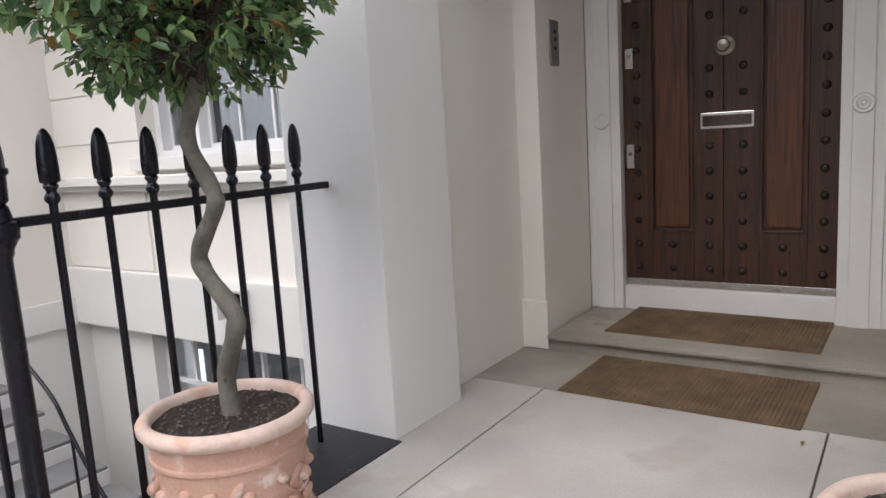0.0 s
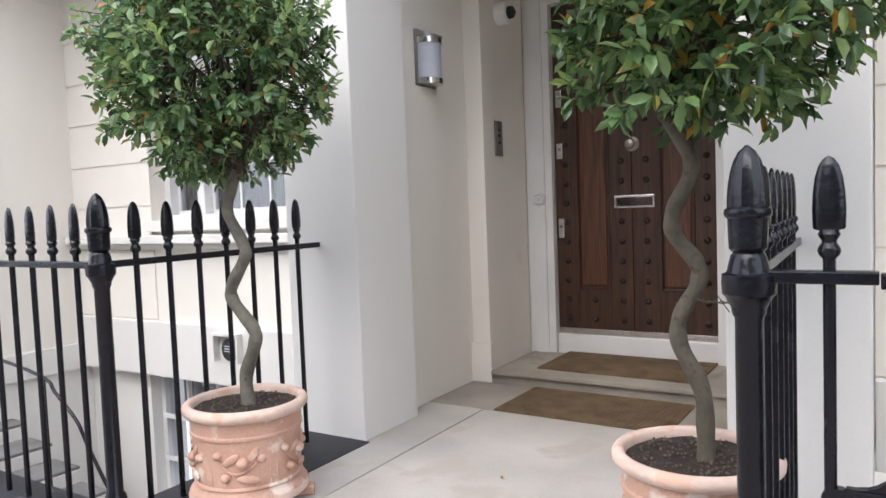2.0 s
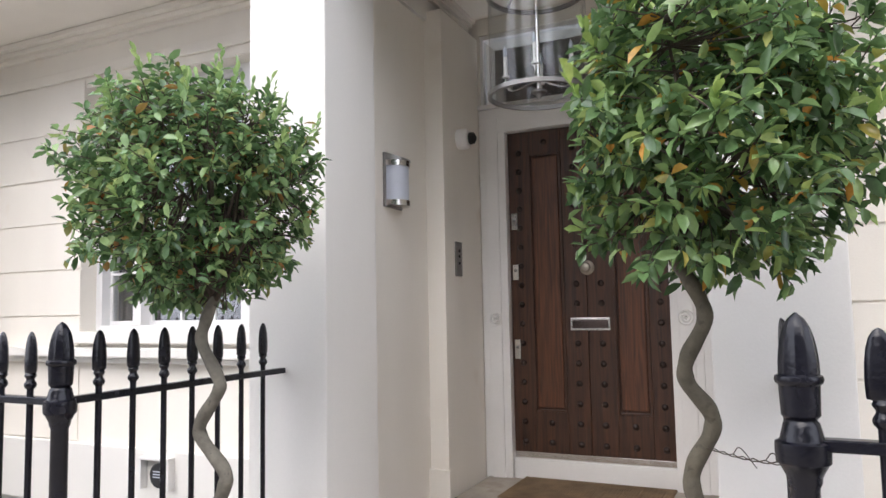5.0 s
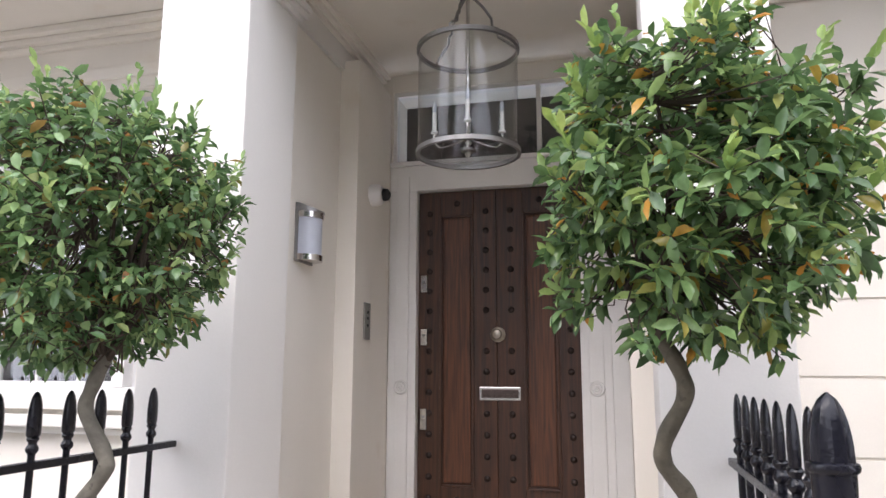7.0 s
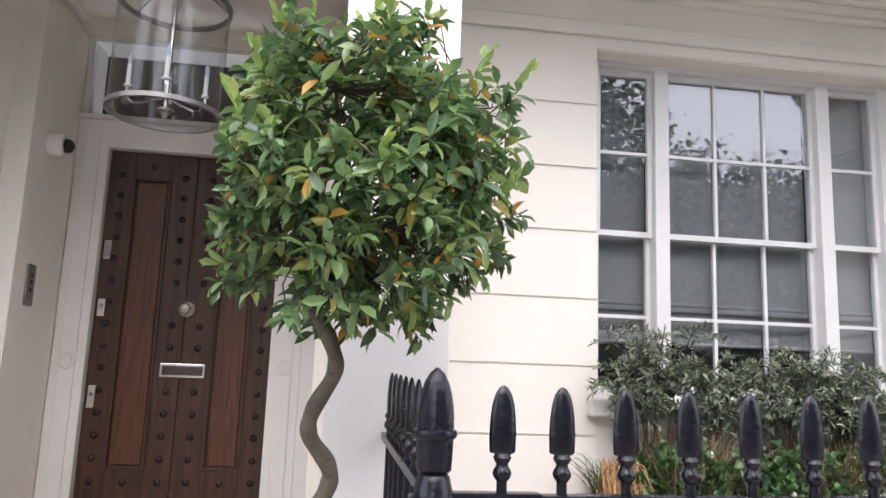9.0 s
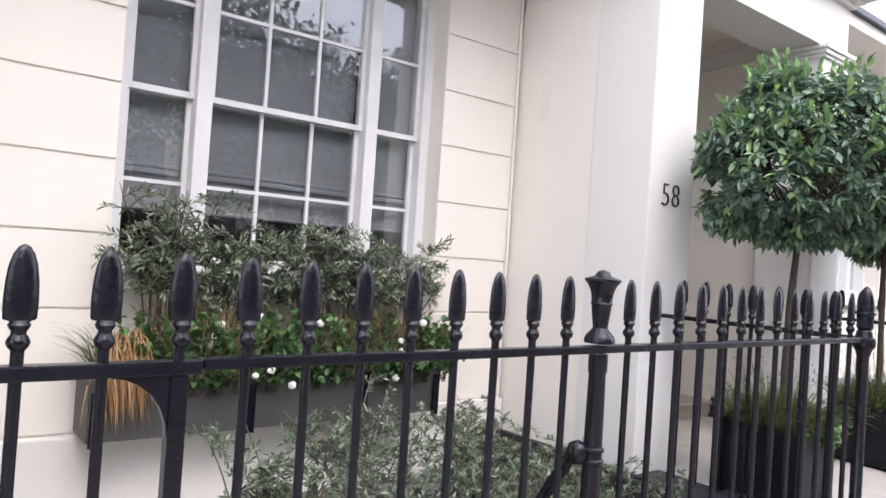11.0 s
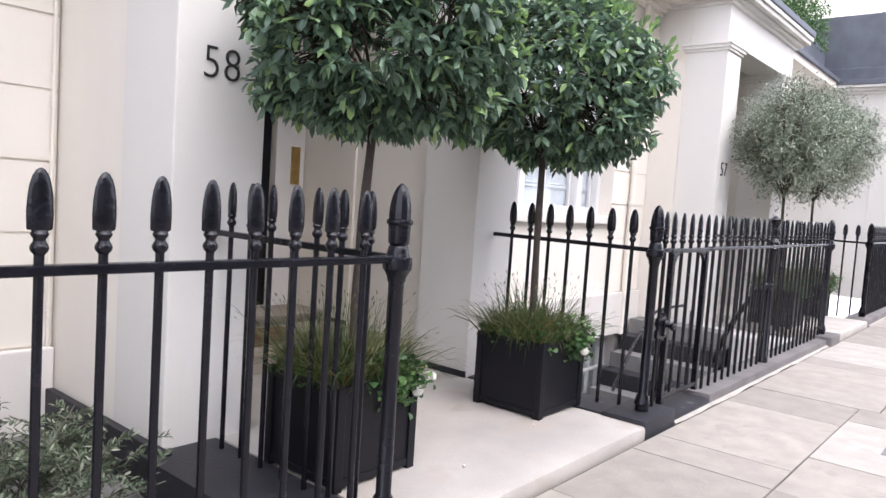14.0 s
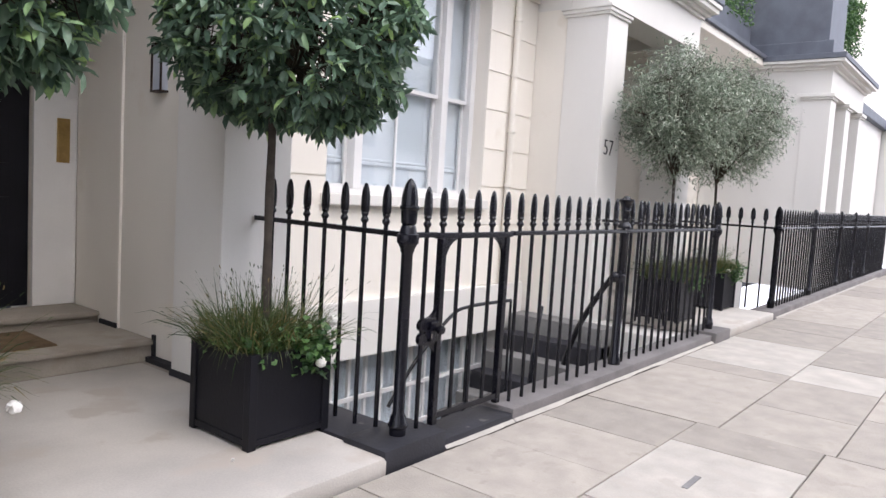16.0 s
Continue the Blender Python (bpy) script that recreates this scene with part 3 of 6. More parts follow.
NEWEL = mesh_of(newel_parts(B(), 0.09), "newel_post", BLACK, 35)


def railing(name, a, b, xs, label, newels=(), rail_from=0.0, rail_to=1.0, group="area railings", mesh=None):
    """A run of railings from a to b; xs are the distances of its pickets from a."""
    a, b = Vector((*a, 0)), Vector((*b, 0))
    d = (b - a).normalized()
    t = thing(name, label, "railing", a, group)
    L = (b - a).length
    ang = math.atan2(d.y, d.x)
    bm = B()
    box(bm, rail_from, -0.019, 1.138, L * rail_to, 0.019, 1.166, 0.004)
    for v in bm.verts:
        v.co = Matrix.Rotation(ang, 3, 'Z') @ v.co
    part("rail", bm, BLACK, t)
    for k, s in enumerate(xs):
        piece("picket", mesh or PICKET, t, d * s, ang)
    for s in newels:
        piece("newel_post", NEWEL, t, d * s)
    return t


def run(lo, hi, pitch=0.1525):
    n = round((hi - lo) / pitch)
    return [lo + (hi - lo) * k / n for k in range(1, n)]


NEAR = "black cast-iron railing with spear finials beside the porch"
railing("railing", (-1.175, YR), (-1.172, YP), run(0, 1.29, 0.158), NEAR, (0,))
railing("railing", (-7.2, YR), (-1.175, YR), run(0, 6.025, 0.168), "black cast-iron front railing with spear finials")
railing("railing", (1.24, YR), (1.218, YP), run(0, 1.29, 0.158), NEAR, (0,))
railing("railing", (5.862, YR), (5.862, YP), run(0, 1.29, 0.172), NEAR, (0,))
railing("railing", (8.229, YR), (8.252, YP), run(0, 1.29, 0.172), NEAR, (0,))
railing("railing", (13.07, YR), (13.06, YP), run(0, 1.29, 0.172), NEAR, (0,))
railing("railing", (15.55, YR), (15.55, YP), run(0, 1.29, 0.172), NEAR, (0,))
# front runs: gate gaps and urn posts
railing("railing", (1.24, YR), (1.488, YR), [0.158], "short black railing beside the area gate")
urn_run = railing("railing", (2.23, YR), (5.862, YR), [0.105 + 0.162 * k for k in range(8)] + [1.575 + 0.1565 * k for k in range(13)],
                  "black cast-iron front railing with an urn post")
railing("railing", (8.229, YR), (8.456, YR), [0.148], "short black railing beside the area gate")
railing("railing", (9.20, YR), (13.07, YR), run(-0.073, 3.87, 0.1525), "black cast-iron front railing with an urn post")
railing("railing", (15.55, YR), (19.9, YR), run(0, 4.35), "black cast-iron front railing far down the street", (0, 2.2, 4.35))
railing("railing", (19.9, YR), (26.0, YR), run(0, 6.1), "black cast-iron front railing far down the street", (1.5, 3.0))


def urn_post(x):
    t = thing("urn_post", "black iron post with an urn finial and stay", "post", (x, YR, 0))
    bm = B()
    lathe(bm, [(0.05, 0.06), (0.05, 0.12), (0.036, 0.14), (0.034, 0.72), (0.040, 0.725), (0.040, 0.735), (0.034, 0.74), (0.034, 0.76), (0.040, 0.765), (0.040, 0.775), (0.033, 0.78),
               (0.030, 1.03), (0.034, 1.035), (0.034, 1.095)], 20)
    lathe(bm, [(0.054, 1.133), (0.055, 1.145), (0.048, 1.16), (0.034, 1.175), (0.026, 1.185), (0.028, 1.20), (0.033, 1.235), (0.035, 1.262), (0.040, 1.268), (0.036, 1.275),
               (0.040, 1.305), (0.050, 1.330), (0.064, 1.345), (0.064, 1.352), (0.040, 1.360), (0.030, 1.363), (0.020, 1.378), (0.004, 1.383)], 20)
    for v in bm.verts:
        v.co.z *= 1.036
    part("post", bm, BLACK, t, smooth=40)
    part("stay", tube(B(), smooth_pts([(0, 0.03, 0.78), (-0.02, 0.09, 0.74), (-0.05, 0.30, 0.36), (-0.06, 0.42, 0.0)]), 0.024, 8), BLACK, t, smooth=60)
    part("stay_knob", lathe(B(), [(0.0, 0.74), (0.032, 0.752), (0.040, 0.785), (0.032, 0.815), (0.0, 0.83)], 14, (-0.045, 0.03, 0)), BLACK, t, smooth=60)


urn_post(3.642)
urn_post(10.81)


def gate(x0, x1, pickets):
    """Iron area gate: stiles with curved brackets, a lock box with its knob, pickets."""
    t = thing("area_gate", "black wrought-iron area gate, closed", "gate", (x0, YR, 0), "area gates")
    w = x1 - x0
    part("top_rail", box(B(), -0.05, -0.021, 1.130, w + 0.05, 0.019, 1.162, 0.004), BLACK, t)
    part("bottom_rail", box(B(), 0.02, -0.016, 0.13, w - 0.02, 0.016, 0.165, 0.004), BLACK, t)
    for s, e in ((0, 1), (w, -1)):
        part("stile", box(B(), s - 0.020, -0.020, 0.10, s + 0.020, 0.020, 1.129, 0.004), BLACK, t)
        bm = B()
        pts = [(s + e * 0.012, -0.012, 0.964)] + [(s + e * (0.02 + 0.13 * (1 - math.cos(u * math.pi / 2 / 6))), -0.012, 0.984 + 0.145 * math.sin(u * math.pi / 2 / 6)) for u in range(7)] + [(s + e * 0.012, -0.012, 1.129)]
        va = [bm.verts.new(q) for q in pts]
        vb = [bm.verts.new((q[0], 0.012, q[2])) for q in pts]
        bm.faces.new(va)
        bm.faces.new(vb[::-1])
        for k in range(len(va)):
            bm.faces.new((va[k], va[(k + 1) % len(va)], vb[(k + 1) % len(va)], vb[k]))
        part("bracket", bm, BLACK, t)
    lock = part("lock_plate", box(B(), -0.115, -0.014, 0.555, -0.0215, 0.014, 0.705, 0.006), BLACK, t)
    part("lock_case", box(B(), -0.085, -0.030, 0.575, -0.022, -0.0145, 0.685, 0.006), BLACK, lock)
    part("knob", lathe(B(), [(0.012, 0), (0.014, 0.02), (0.024, 0.026), (0.027, 0.038), (0.022, 0.050), (0.0, 0.054)], 16, m=Matrix.Translation((-0.045, -0.028, 0.645)) @ Matrix.Rotation(radians(90), 4, 'X')), BLACK, lock, smooth=50)
    part("keyhole", box(B(), -0.083, -0.032, 0.595, -0.077, -0.0302, 0.622, 0.001), STEEL, lock)
    for z in (0.592, 0.668):
        part("scroll_plate", lathe(B(), [(0.0, -0.012), (0.034, -0.012), (0.034, 0.012), (0.0, 0.012)], 20, m=Matrix.Translation((-0.128, 0, z)) @ Matrix.Rotation(radians(90), 4, 'X')), BLACK, lock)
    for za, sg in ((0.7055, 1), (0.5545, -1)):
        bm = B()
        arc = [(-0.0205, za), (-0.0205, za + sg * 0.075)] + [(-0.0205 - 0.070 * (1 - math.cos(u * math.pi / 12)), za + sg * 0.075 * (1 - math.sin(u * math.pi / 12))) for u in range(1, 7)]
        va = [bm.verts.new((x, -0.011, z)) for x, z in arc]
        vb = [bm.verts.new((x, 0.011, z)) for x, z in arc]
        bm.faces.new(va)
        bm.faces.new(vb[::-1])
        for k in range(len(va)):
            bm.faces.new((va[k], va[(k + 1) % len(va)], vb[(k + 1) % len(va)], vb[k]))
        part("plate_bracket", bm, BLACK, lock)
    for s in pickets:
        piece("picket", PICKET_GATE, t, (s - x0, 0, 0))
    return t


gate(1.540, 2.176, (1.540, 1.696, 1.855, 2.015, 2.176))
gate(8.509, 9.127, (8.509, 8.664, 8.82, 8.973, 9.127))

# ---- sash windows ----


def sash_window(i, w0, w1, sill, head, blind, rows, low_dark=True, YF=YF, bars=True, drape=False):
    """Three-light sash window with glazing bars, sill, panes, blind and near-black panels for the unlit room."""
    y = YF + 0.20
    win = thing("window_%d" % i, "white painted three-light sash window with glazing bars", "window", ((w0 + w1) / 2, y, 0), kind="structure")
    c = (w1 - w0) / 2
    fr, mu, mid = 0.075, 0.10, 0.562
    g0, g1 = c - fr, mid + mu
    hi, meet = head - 0.05, rows[1]
    bm = B()
    box(bm, -c, -0.03, sill, -g0, 0.14, head)
    box(bm, g0, -0.03, sill, c, 0.14, head)
    box(bm, -g0, -0.03, hi, g0, 0.14, head)
    box(bm, -g0, -0.03, sill, g0, 0.14, sill + 0.06)
    part("window_frame", bm, SASH, win)
    for s in (-1, 1):
        part("mullion", box(B(), s * (mid + mu / 2) - mu / 2, -0.04, sill + 0.061, s * (mid + mu / 2) + mu / 2, 0.13, hi - 0.001, 0.006), SASH, win)
    part("window_sill", box(B(), -c - 0.06, -0.27, sill - 0.09, c + 0.06, -0.031, sill + 0.012, 0.012), STUCCO_P, win)
    part("lintel_lining", box(B(), -c, -0.18, head - 0.012, c, -0.031, head - 0.002), STUCCO, win)
    for a, b, cols in ((-g0, -g1, 1), (-mid, mid, 3 if bars else 2), (g1, g0, 1)):
        for top in (True, False):
            z0, z1 = (meet - 0.02, hi) if top else (sill + 0.06, meet + 0.02)
            yy = 0.02 if top else 0.06
            s = part("sash", box(B(), a, yy, z0, a + 0.030, yy + 0.035, z1), SASH, win)
            bm = B()
            box(bm, b - 0.030, yy, z0, b, yy + 0.035, z1)
            box(bm, a + 0.031, yy, z1 - 0.038, b - 0.031, yy + 0.036, z1)
            box(bm, a + 0.031, yy, z0, b - 0.031, yy + 0.036, z0 + 0.038)
            part("sash_frame", bm, SASH, s)
            zb = rows[0] if top else rows[2]
            if bars:
                part("glazing_bar", box(B(), a + 0.03, yy + 0.004, zb - 0.011, b - 0.03, yy + 0.031, zb + 0.011), SASH, s)
            for k in range(1, cols):
                xb = a + (b - a) * k / cols
                part("glazing_bar", box(B(), xb - 0.011, yy + 0.003, z0 + 0.03, xb + 0.011, yy + 0.032, z1 - 0.03), SASH, s)
            for k in range(cols):
                xa, xb = a + (b - a) * k / cols + 0.012, a + (b - a) * (k + 1) / cols - 0.012
                for za, zc in (((z0 + 0.02, zb - 0.010), (zb + 0.010, z1 - 0.02)) if bars else ((z0 + 0.02, z1 - 0.02),)):
                    pn = part("pane", box(B(), xa, yy + 0.016, za, xb, yy + 0.020, zc), GLASS, s)
                    pn.visible_shadow = False
    if drape:
        bd = thing("window_curtain", "dark brown drawn curtains hanging behind the panes", "curtain", ((w0 + w1) / 2, y + 0.20, 0))
        for a, b in ((-g0, -0.31), (-0.12, 0.20), (0.36, g0)):
            bm = B()
            m = int((b - a) / 0.014)
            cols_ = [(a + (b - a) * k / m, 0.022 * math.sin(k * 0.95) + 0.012 * math.sin(k * 0.31)) for k in range(m + 1)]
            lo_ = [bm.verts.new((x, q, sill - 0.04)) for x, q in cols_]
            up_ = [bm.verts.new((x, q, head)) for x, q in cols_]
            for k in range(m):
                bm.faces.new((lo_[k], lo_[k + 1], up_[k + 1], up_[k]))
            part("drape", bm, CURTAIN, bd, smooth=70)
    bd = None if drape else thing("window_blind", "pale grey fabric blind half lowered behind the panes", "blind", ((w0 + w1) / 2, y + (0.142 if low_dark else 0.118), 0))
    z0 = 1.62 if low_dark else sill + 0.062
    for a, b in () if drape else ((-g0, -g1), (-mid, mid), (g1, g0)):
        fab = part("fabric", box(B(), a, 0, z0, b, 0.006, head), blind, bd)
        for za, zb in ((0, 0.022), (0.225, 0.262), (0.264, 0.292)):
            part("fold", box(B(), a, -0.022, z0 + za, b, -0.001, z0 + zb, 0.009), blind, fab, smooth=60)
    # back and floor panels, the room's darkness painted in their colour
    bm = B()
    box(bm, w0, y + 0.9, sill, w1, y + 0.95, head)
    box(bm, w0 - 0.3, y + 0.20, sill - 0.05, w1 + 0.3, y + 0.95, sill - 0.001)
    setting("room_%d" % i, bm, DARK, "near-black panels standing in for the unlit room", "room")
    return win


sash_window(1, *WINDOWS[0], 1.30, 3.565, BLIND, (2.92, 2.36, 1.83), True, drape=True)
sash_window(2, *WINDOWS[1], 1.25, 3.565, BLIND, (2.92, 2.356, 1.797))
sash_window(3, *WINDOWS[2], 1.30, 3.565, BLIND_P, (2.92, 2.36, 1.83), False, YF3, False)


def basement_window(i, x0, x1, z0, z1, bars, YF=YF, back=0.6, fabric=BLIND):
    w = thing("window_%d" % i, "white barred basement window below pavement level", "window", (x0, YF + 0.20, 0), kind="structure")
    L = x1 - x0
    bm = B()
    box(bm, 0, 0, z0, 0.06, 0.1, z1)
    box(bm, L - 0.06, 0, z0, L, 0.1, z1)
    box(bm, 0.061, 0, z1 - 0.06, L - 0.061, 0.1, z1)
    box(bm, 0.061, 0, z0, L - 0.061, 0.1, z0 + 0.06)
    part("window_frame", bm, SASH, w)
    for k in range(1, bars):
        part("bar", box(B(), L * k / bars - 0.015, -0.02, z0 + 0.06, L * k / bars + 0.015, 0.02, z1 - 0.06), SASH, w)
    for z in (z0 + (z1 - z0) * 0.33, z0 + (z1 - z0) * 0.66):
        part("crossbar", box(B(), 0.06, -0.045, z - 0.02, L - 0.06, -0.021, z + 0.02), SASH, w)
    pn = part("pane", box(B(), 0.06, 0.05, z0 + 0.06, L - 0.06, 0.055, z1 - 0.06), GLASS, w)
    pn.visible_shadow = False
    setting("room_%d" % i, box(B(), x0, YF + back, z0, x1, YF + back + 0.05, z1), fabric, "pale blind in the basement room", "room")


basement_window(4, -4.75, -1.7, -1.52, -0.205, 7)
basement_window(5, 9.3, 12.45, -1.52, -0.205, 14, YF3, 0.32, BLIND_P)
basement_window(6, 2.6, 4.8, -1.52, -0.205, 6)

# ---- front door of the first house ----
DY = YD
door = thing("door_1", "dark studded oak front door, closed, with chrome fittings", "door", (-0.651, DY, 0), kind="structure")
DW = 1.190
bm = B()
box(bm, 0.0, 0.0, 0.348, DW, 0.05, 2.83)
part("leaf_back", bm, WOOD, door)
PAN = [(0.165, 0.425), (0.790, 1.040)]
bm = B()
z0, z1, zp0, zp1 = 0.348, 2.83, 0.665, 2.65
for a, b, c, d in ((0, PAN[0][0], z0, z1), (PAN[0][1], DW / 2 - 0.003, z0, z1), (DW / 2 + 0.003, PAN[1][0], z0, z1), (PAN[1][1], DW, z0, z1)):
    box(bm, a, -0.018, c, b, -0.0005, d, 0.003)
for a, b in PAN:
    box(bm, a + 0.0005, -0.018, z0, b - 0.0005, -0.0005, zp0, 0.003)
    box(bm, a + 0.0005, -0.018, zp1, b - 0.0005, -0.0005, z1, 0.003)
part("stiles", bm, WOOD, door)
for a, b in PAN:
    part("panel", box(B(), a + 0.03, -0.012, zp0 + 0.03, b - 0.03, -0.0006, zp1 - 0.03, 0.008), WOOD_P, door, "reddish oak door panel")
    bm = B()
    for q in ((a, zp0, a + 0.018, zp1), (b - 0.018, zp0, b, zp1), (a + 0.018, zp0, b - 0.018, zp0 + 0.018), (a + 0.018, zp1 - 0.018, b - 0.018, zp1)):
        box(bm, q[0], -0.026, q[1], q[2], -0.0004, q[3], 0.005)
    part("panel_moulding", bm, WOOD, door)
bm = B()
lathe(bm, [(0.024, 0), (0.024, 0.003), (0.019, 0.010), (0.010, 0.015), (0.0, 0.017)], 12, m=Matrix.Rotation(radians(90), 4, 'X'))
STUD_ME = mesh_of(bm, "stud", STUD, 40)
for x in (0.085, 0.515, 0.700, 1.120):
    for k in range(17):
        z = 0.437 + 0.1485 * k
        if x in (0.515, 0.700) and (abs(z - 1.32) < 0.07 or abs(z - 1.742) < 0.06):
            continue
        if z < 2.80:
            piece("stud", STUD_ME, door, (x, -0.018, z))
for x in (0.295, 0.915):
    for z in (0.437, 0.584, 2.735):
        piece("stud", STUD_ME, door, (x, -0.018, z))
part("kick_plate", box(B(), 0.0, -0.022, 0.315, DW, 0.03, 0.362, 0.002), STEEL, door, "polished steel kick plate")
lp = part("letter_plate", box(B(), 0.465, -0.032, 1.276, 0.762, -0.019, 1.370, 0.004), STEEL, door, "chrome letter plate")
part("flap", box(B(), 0.480, -0.037, 1.292, 0.747, -0.0325, 1.354, 0.003), MIRROR, lp, "mirror-polished letter flap with a dark reflection in its colour")
kn = part("centre_knob", lathe(B(), [(0.055, 0), (0.055, 0.008), (0.045, 0.014), (0.022, 0.02), (0.022, 0.035), (0.036, 0.042), (0.040, 0.055), (0.030, 0.068), (0.0, 0.072)], 24, m=Matrix.Translation((0.602, -0.018, 1.742)) @ Matrix.Rotation(radians(90), 4, 'X')), NICKEL, door, "round satin nickel centre knob", smooth=40)
for z, h in ((1.727, 0.06), (1.135, 0.075), (2.125, 0.065)):
    lk = part("lock", box(B(), 0.022, -0.040, z - h, 0.072, -0.019, z + h, 0.006), STEEL, door, "chrome security lock")
    part("keyhole", lathe(B(), [(0.0, 0), (0.012, 0), (0.012, 0.006), (0.0, 0.007)], 12, m=Matrix.Translation((0.047, -0.040, z + 0.015)) @ Matrix.Rotation(radians(90), 4, 'X')), BRUSHED, lk)
# surround
sur = thing("door_surround", "white painted door surround with roundels and fanlight", "door frame", (0, 0, 0), kind="structure")
part("threshold", box(B(), -0.651, DY - 0.055, STEP - 0.01, 0.539, DY + 0.06, 0.314, 0.006), WHITE, sur)
for x0, x1 in ((-0.866, -0.653), (0.541, 0.752)):
    bm = B()
    box(bm, x0, DY - 0.085, STEP - 0.01, x1, DY + 0.08, 2.955, 0.005)
    box(bm, x0 + 0.055, DY - 0.100, STEP - 0.01, x1 - 0.055, DY - 0.0855, 2.95, 0.006)
    jamb = part("jamb", bm, WHITE, sur)
    cx = (x0 + x1) / 2
    bm = B()
    for r in (0.047, 0.027):
        lathe(bm, [(r - 0.014, 0), (r - 0.011, 0.008), (r, 0.011), (r + 0.006, 0.006), (r + 0.007, 0)], 28, cap=False, m=Matrix.Translation((cx, DY - 0.100, 1.365)) @ Matrix.Rotation(radians(90), 4, 'X'))
    lathe(bm, [(0.011, 0), (0.008, 0.007), (0, 0.009)], 16, m=Matrix.Translation((cx, DY - 0.100, 1.365)) @ Matrix.Rotation(radians(90), 4, 'X'))
    part("roundel", bm, WHITE, jamb, smooth=50)
part("side_strip", box(B(), 0.753, DY - 0.075, STEP - 0.01, 0.864, DY - 0.051, 3.55), WHITE, sur)
part("lintel", box(B(), -0.866, DY - 0.090, 2.834, 0.863, DY + 0.08, 3.03, 0.006), WHITE, sur)
part("lintel_cap", box(B(), -0.866, DY - 0.115, 3.031, 0.863, DY + 0.07, 3.064, 0.006), WHITE, sur)
bm = B()
for q in ((-0.864, 3.065, -0.84, 3.66), (0.80, 3.065, 0.859, 3.66), (-0.839, 3.628, 0.799, 3.66), (0.262, 3.065, 0.292, 3.627)):
    box(bm, q[0], DY - 0.03, q[1], q[2], DY + 0.05, q[3])
part("fanlight_frame", bm, WHITE, sur)
fl = part("pane", box(B(), -0.839, DY + 0.005, 3.065, 0.80, DY + 0.010, 3.63), GLASS, sur)
fl.visible_shadow = False
# near-black sheet paints the hall's shade behind the fanlight
setting("room_7", box(B(), -1.2, DY + 0.5, 2.9, 1.2, DY + 0.55, 3.8), DARK, "near-black panel standing in for the unlit hall", "room")

# ---- fittings of the first porch ----


def mat_thing(x0, y0, x1, y1, z, label, skew=0.0):
    t = thing("door_mat", label, "door mat", ((x0 + x1) / 2, (y0 + y1) / 2, z), "door mats")
    w, d = (x1 - x0) / 2, (y1 - y0) / 2
    n = 52
    prof = []
    for k in range(n):
        a, p = -w + 2 * w * k / n, 2 * w / n
        prof += [(a, 0.0085), (a + p * 0.22, 0.014), (a + p * 0.72, 0.014), (a + p * 0.94, 0.0085)]
    prof += [(w, 0.0085)]
    bm = B()
    fr = [bm.verts.new((x, -d, z)) for x, z in prof]
    bk = [bm.verts.new((x, d, z)) for x, z in prof]
    f0, f1, b0, b1 = (bm.verts.new(c) for c in ((-w, -d, 0.0008), (w, -d, 0.0008), (-w, d, 0.0008), (w, d, 0.0008)))
    for k in range(len(prof) - 1):
        bm.faces.new((fr[k], fr[k + 1], bk[k + 1], bk[k]))
    bm.faces.new([f0, f1] + fr[::-1])
    bm.faces.new([b1, b0] + bk)
    bm.faces.new((f0, fr[0], bk[0], b0))
    bm.faces.new((f1, b1, bk[-1], fr[-1]))
    part("coir_sheet", bm, COIR, t)
    t.rotation_euler = (0, 0, skew)


mat_thing(-0.565, 4.265, 0.530, 4.86, STEP, "brown ribbed coir door mat on the step", -0.015)
mat_thing(-0.518, 3.51, 0.538, 4.088, SLAB, "brown ribbed coir door mat on the slab", -0.02)


def wall_lamp(x, y, z, face, label, h=0.29):
    """Half-round wall lamp; face is +1 when it looks towards +x."""
    t = thing("wall_lamp", label, "wall lamp", (x, y, z))
    part("back_plate", box(B(), 0.0 if face > 0 else -0.016, -0.115, -h / 2 - 0.01, 0.016 if face > 0 else 0, 0.115, h / 2 + 0.05, 0.003), BRUSHED, t)
    a0 = -math.pi / 2 if face > 0 else math.pi / 2
    part("diffuser", lathe(B(), [(0.098, -h / 2 + 0.03), (0.098, h / 2 - 0.03)], 20, (0.016 * face, 0, 0), True, (a0, math.pi)), FROST, t, "frosted glass diffuser", smooth=40)
    for z0, z1 in ((-h / 2, -h / 2 + 0.035), (h / 2 - 0.035, h / 2)):
        part("band", lathe(B(), [(0.0, z0), (0.106, z0), (0.106, z1), (0.0, z1)], 20, (0.016 * face, 0, 0), False, (a0, math.pi)), STEEL, t, "polished metal band", smooth=40)
    bm = lathe(B(), [(0.0, h / 2 + 0.001), (0.110, h / 2 + 0.001), (0.110, h / 2 + 0.008), (0.0, h / 2 + 0.008)], 20, (0.016 * face, 0, 0), False, (a0, math.pi))
    for v in bm.verts:
        if v.co.z > h / 2 + 0.004:
            v.co.z += 0.042 * (1 - abs(v.co.x - 0.016 * face) / 0.112)
    part("sloping_cap", bm, BRUSHED, t, "sloping metal cap")
    return t


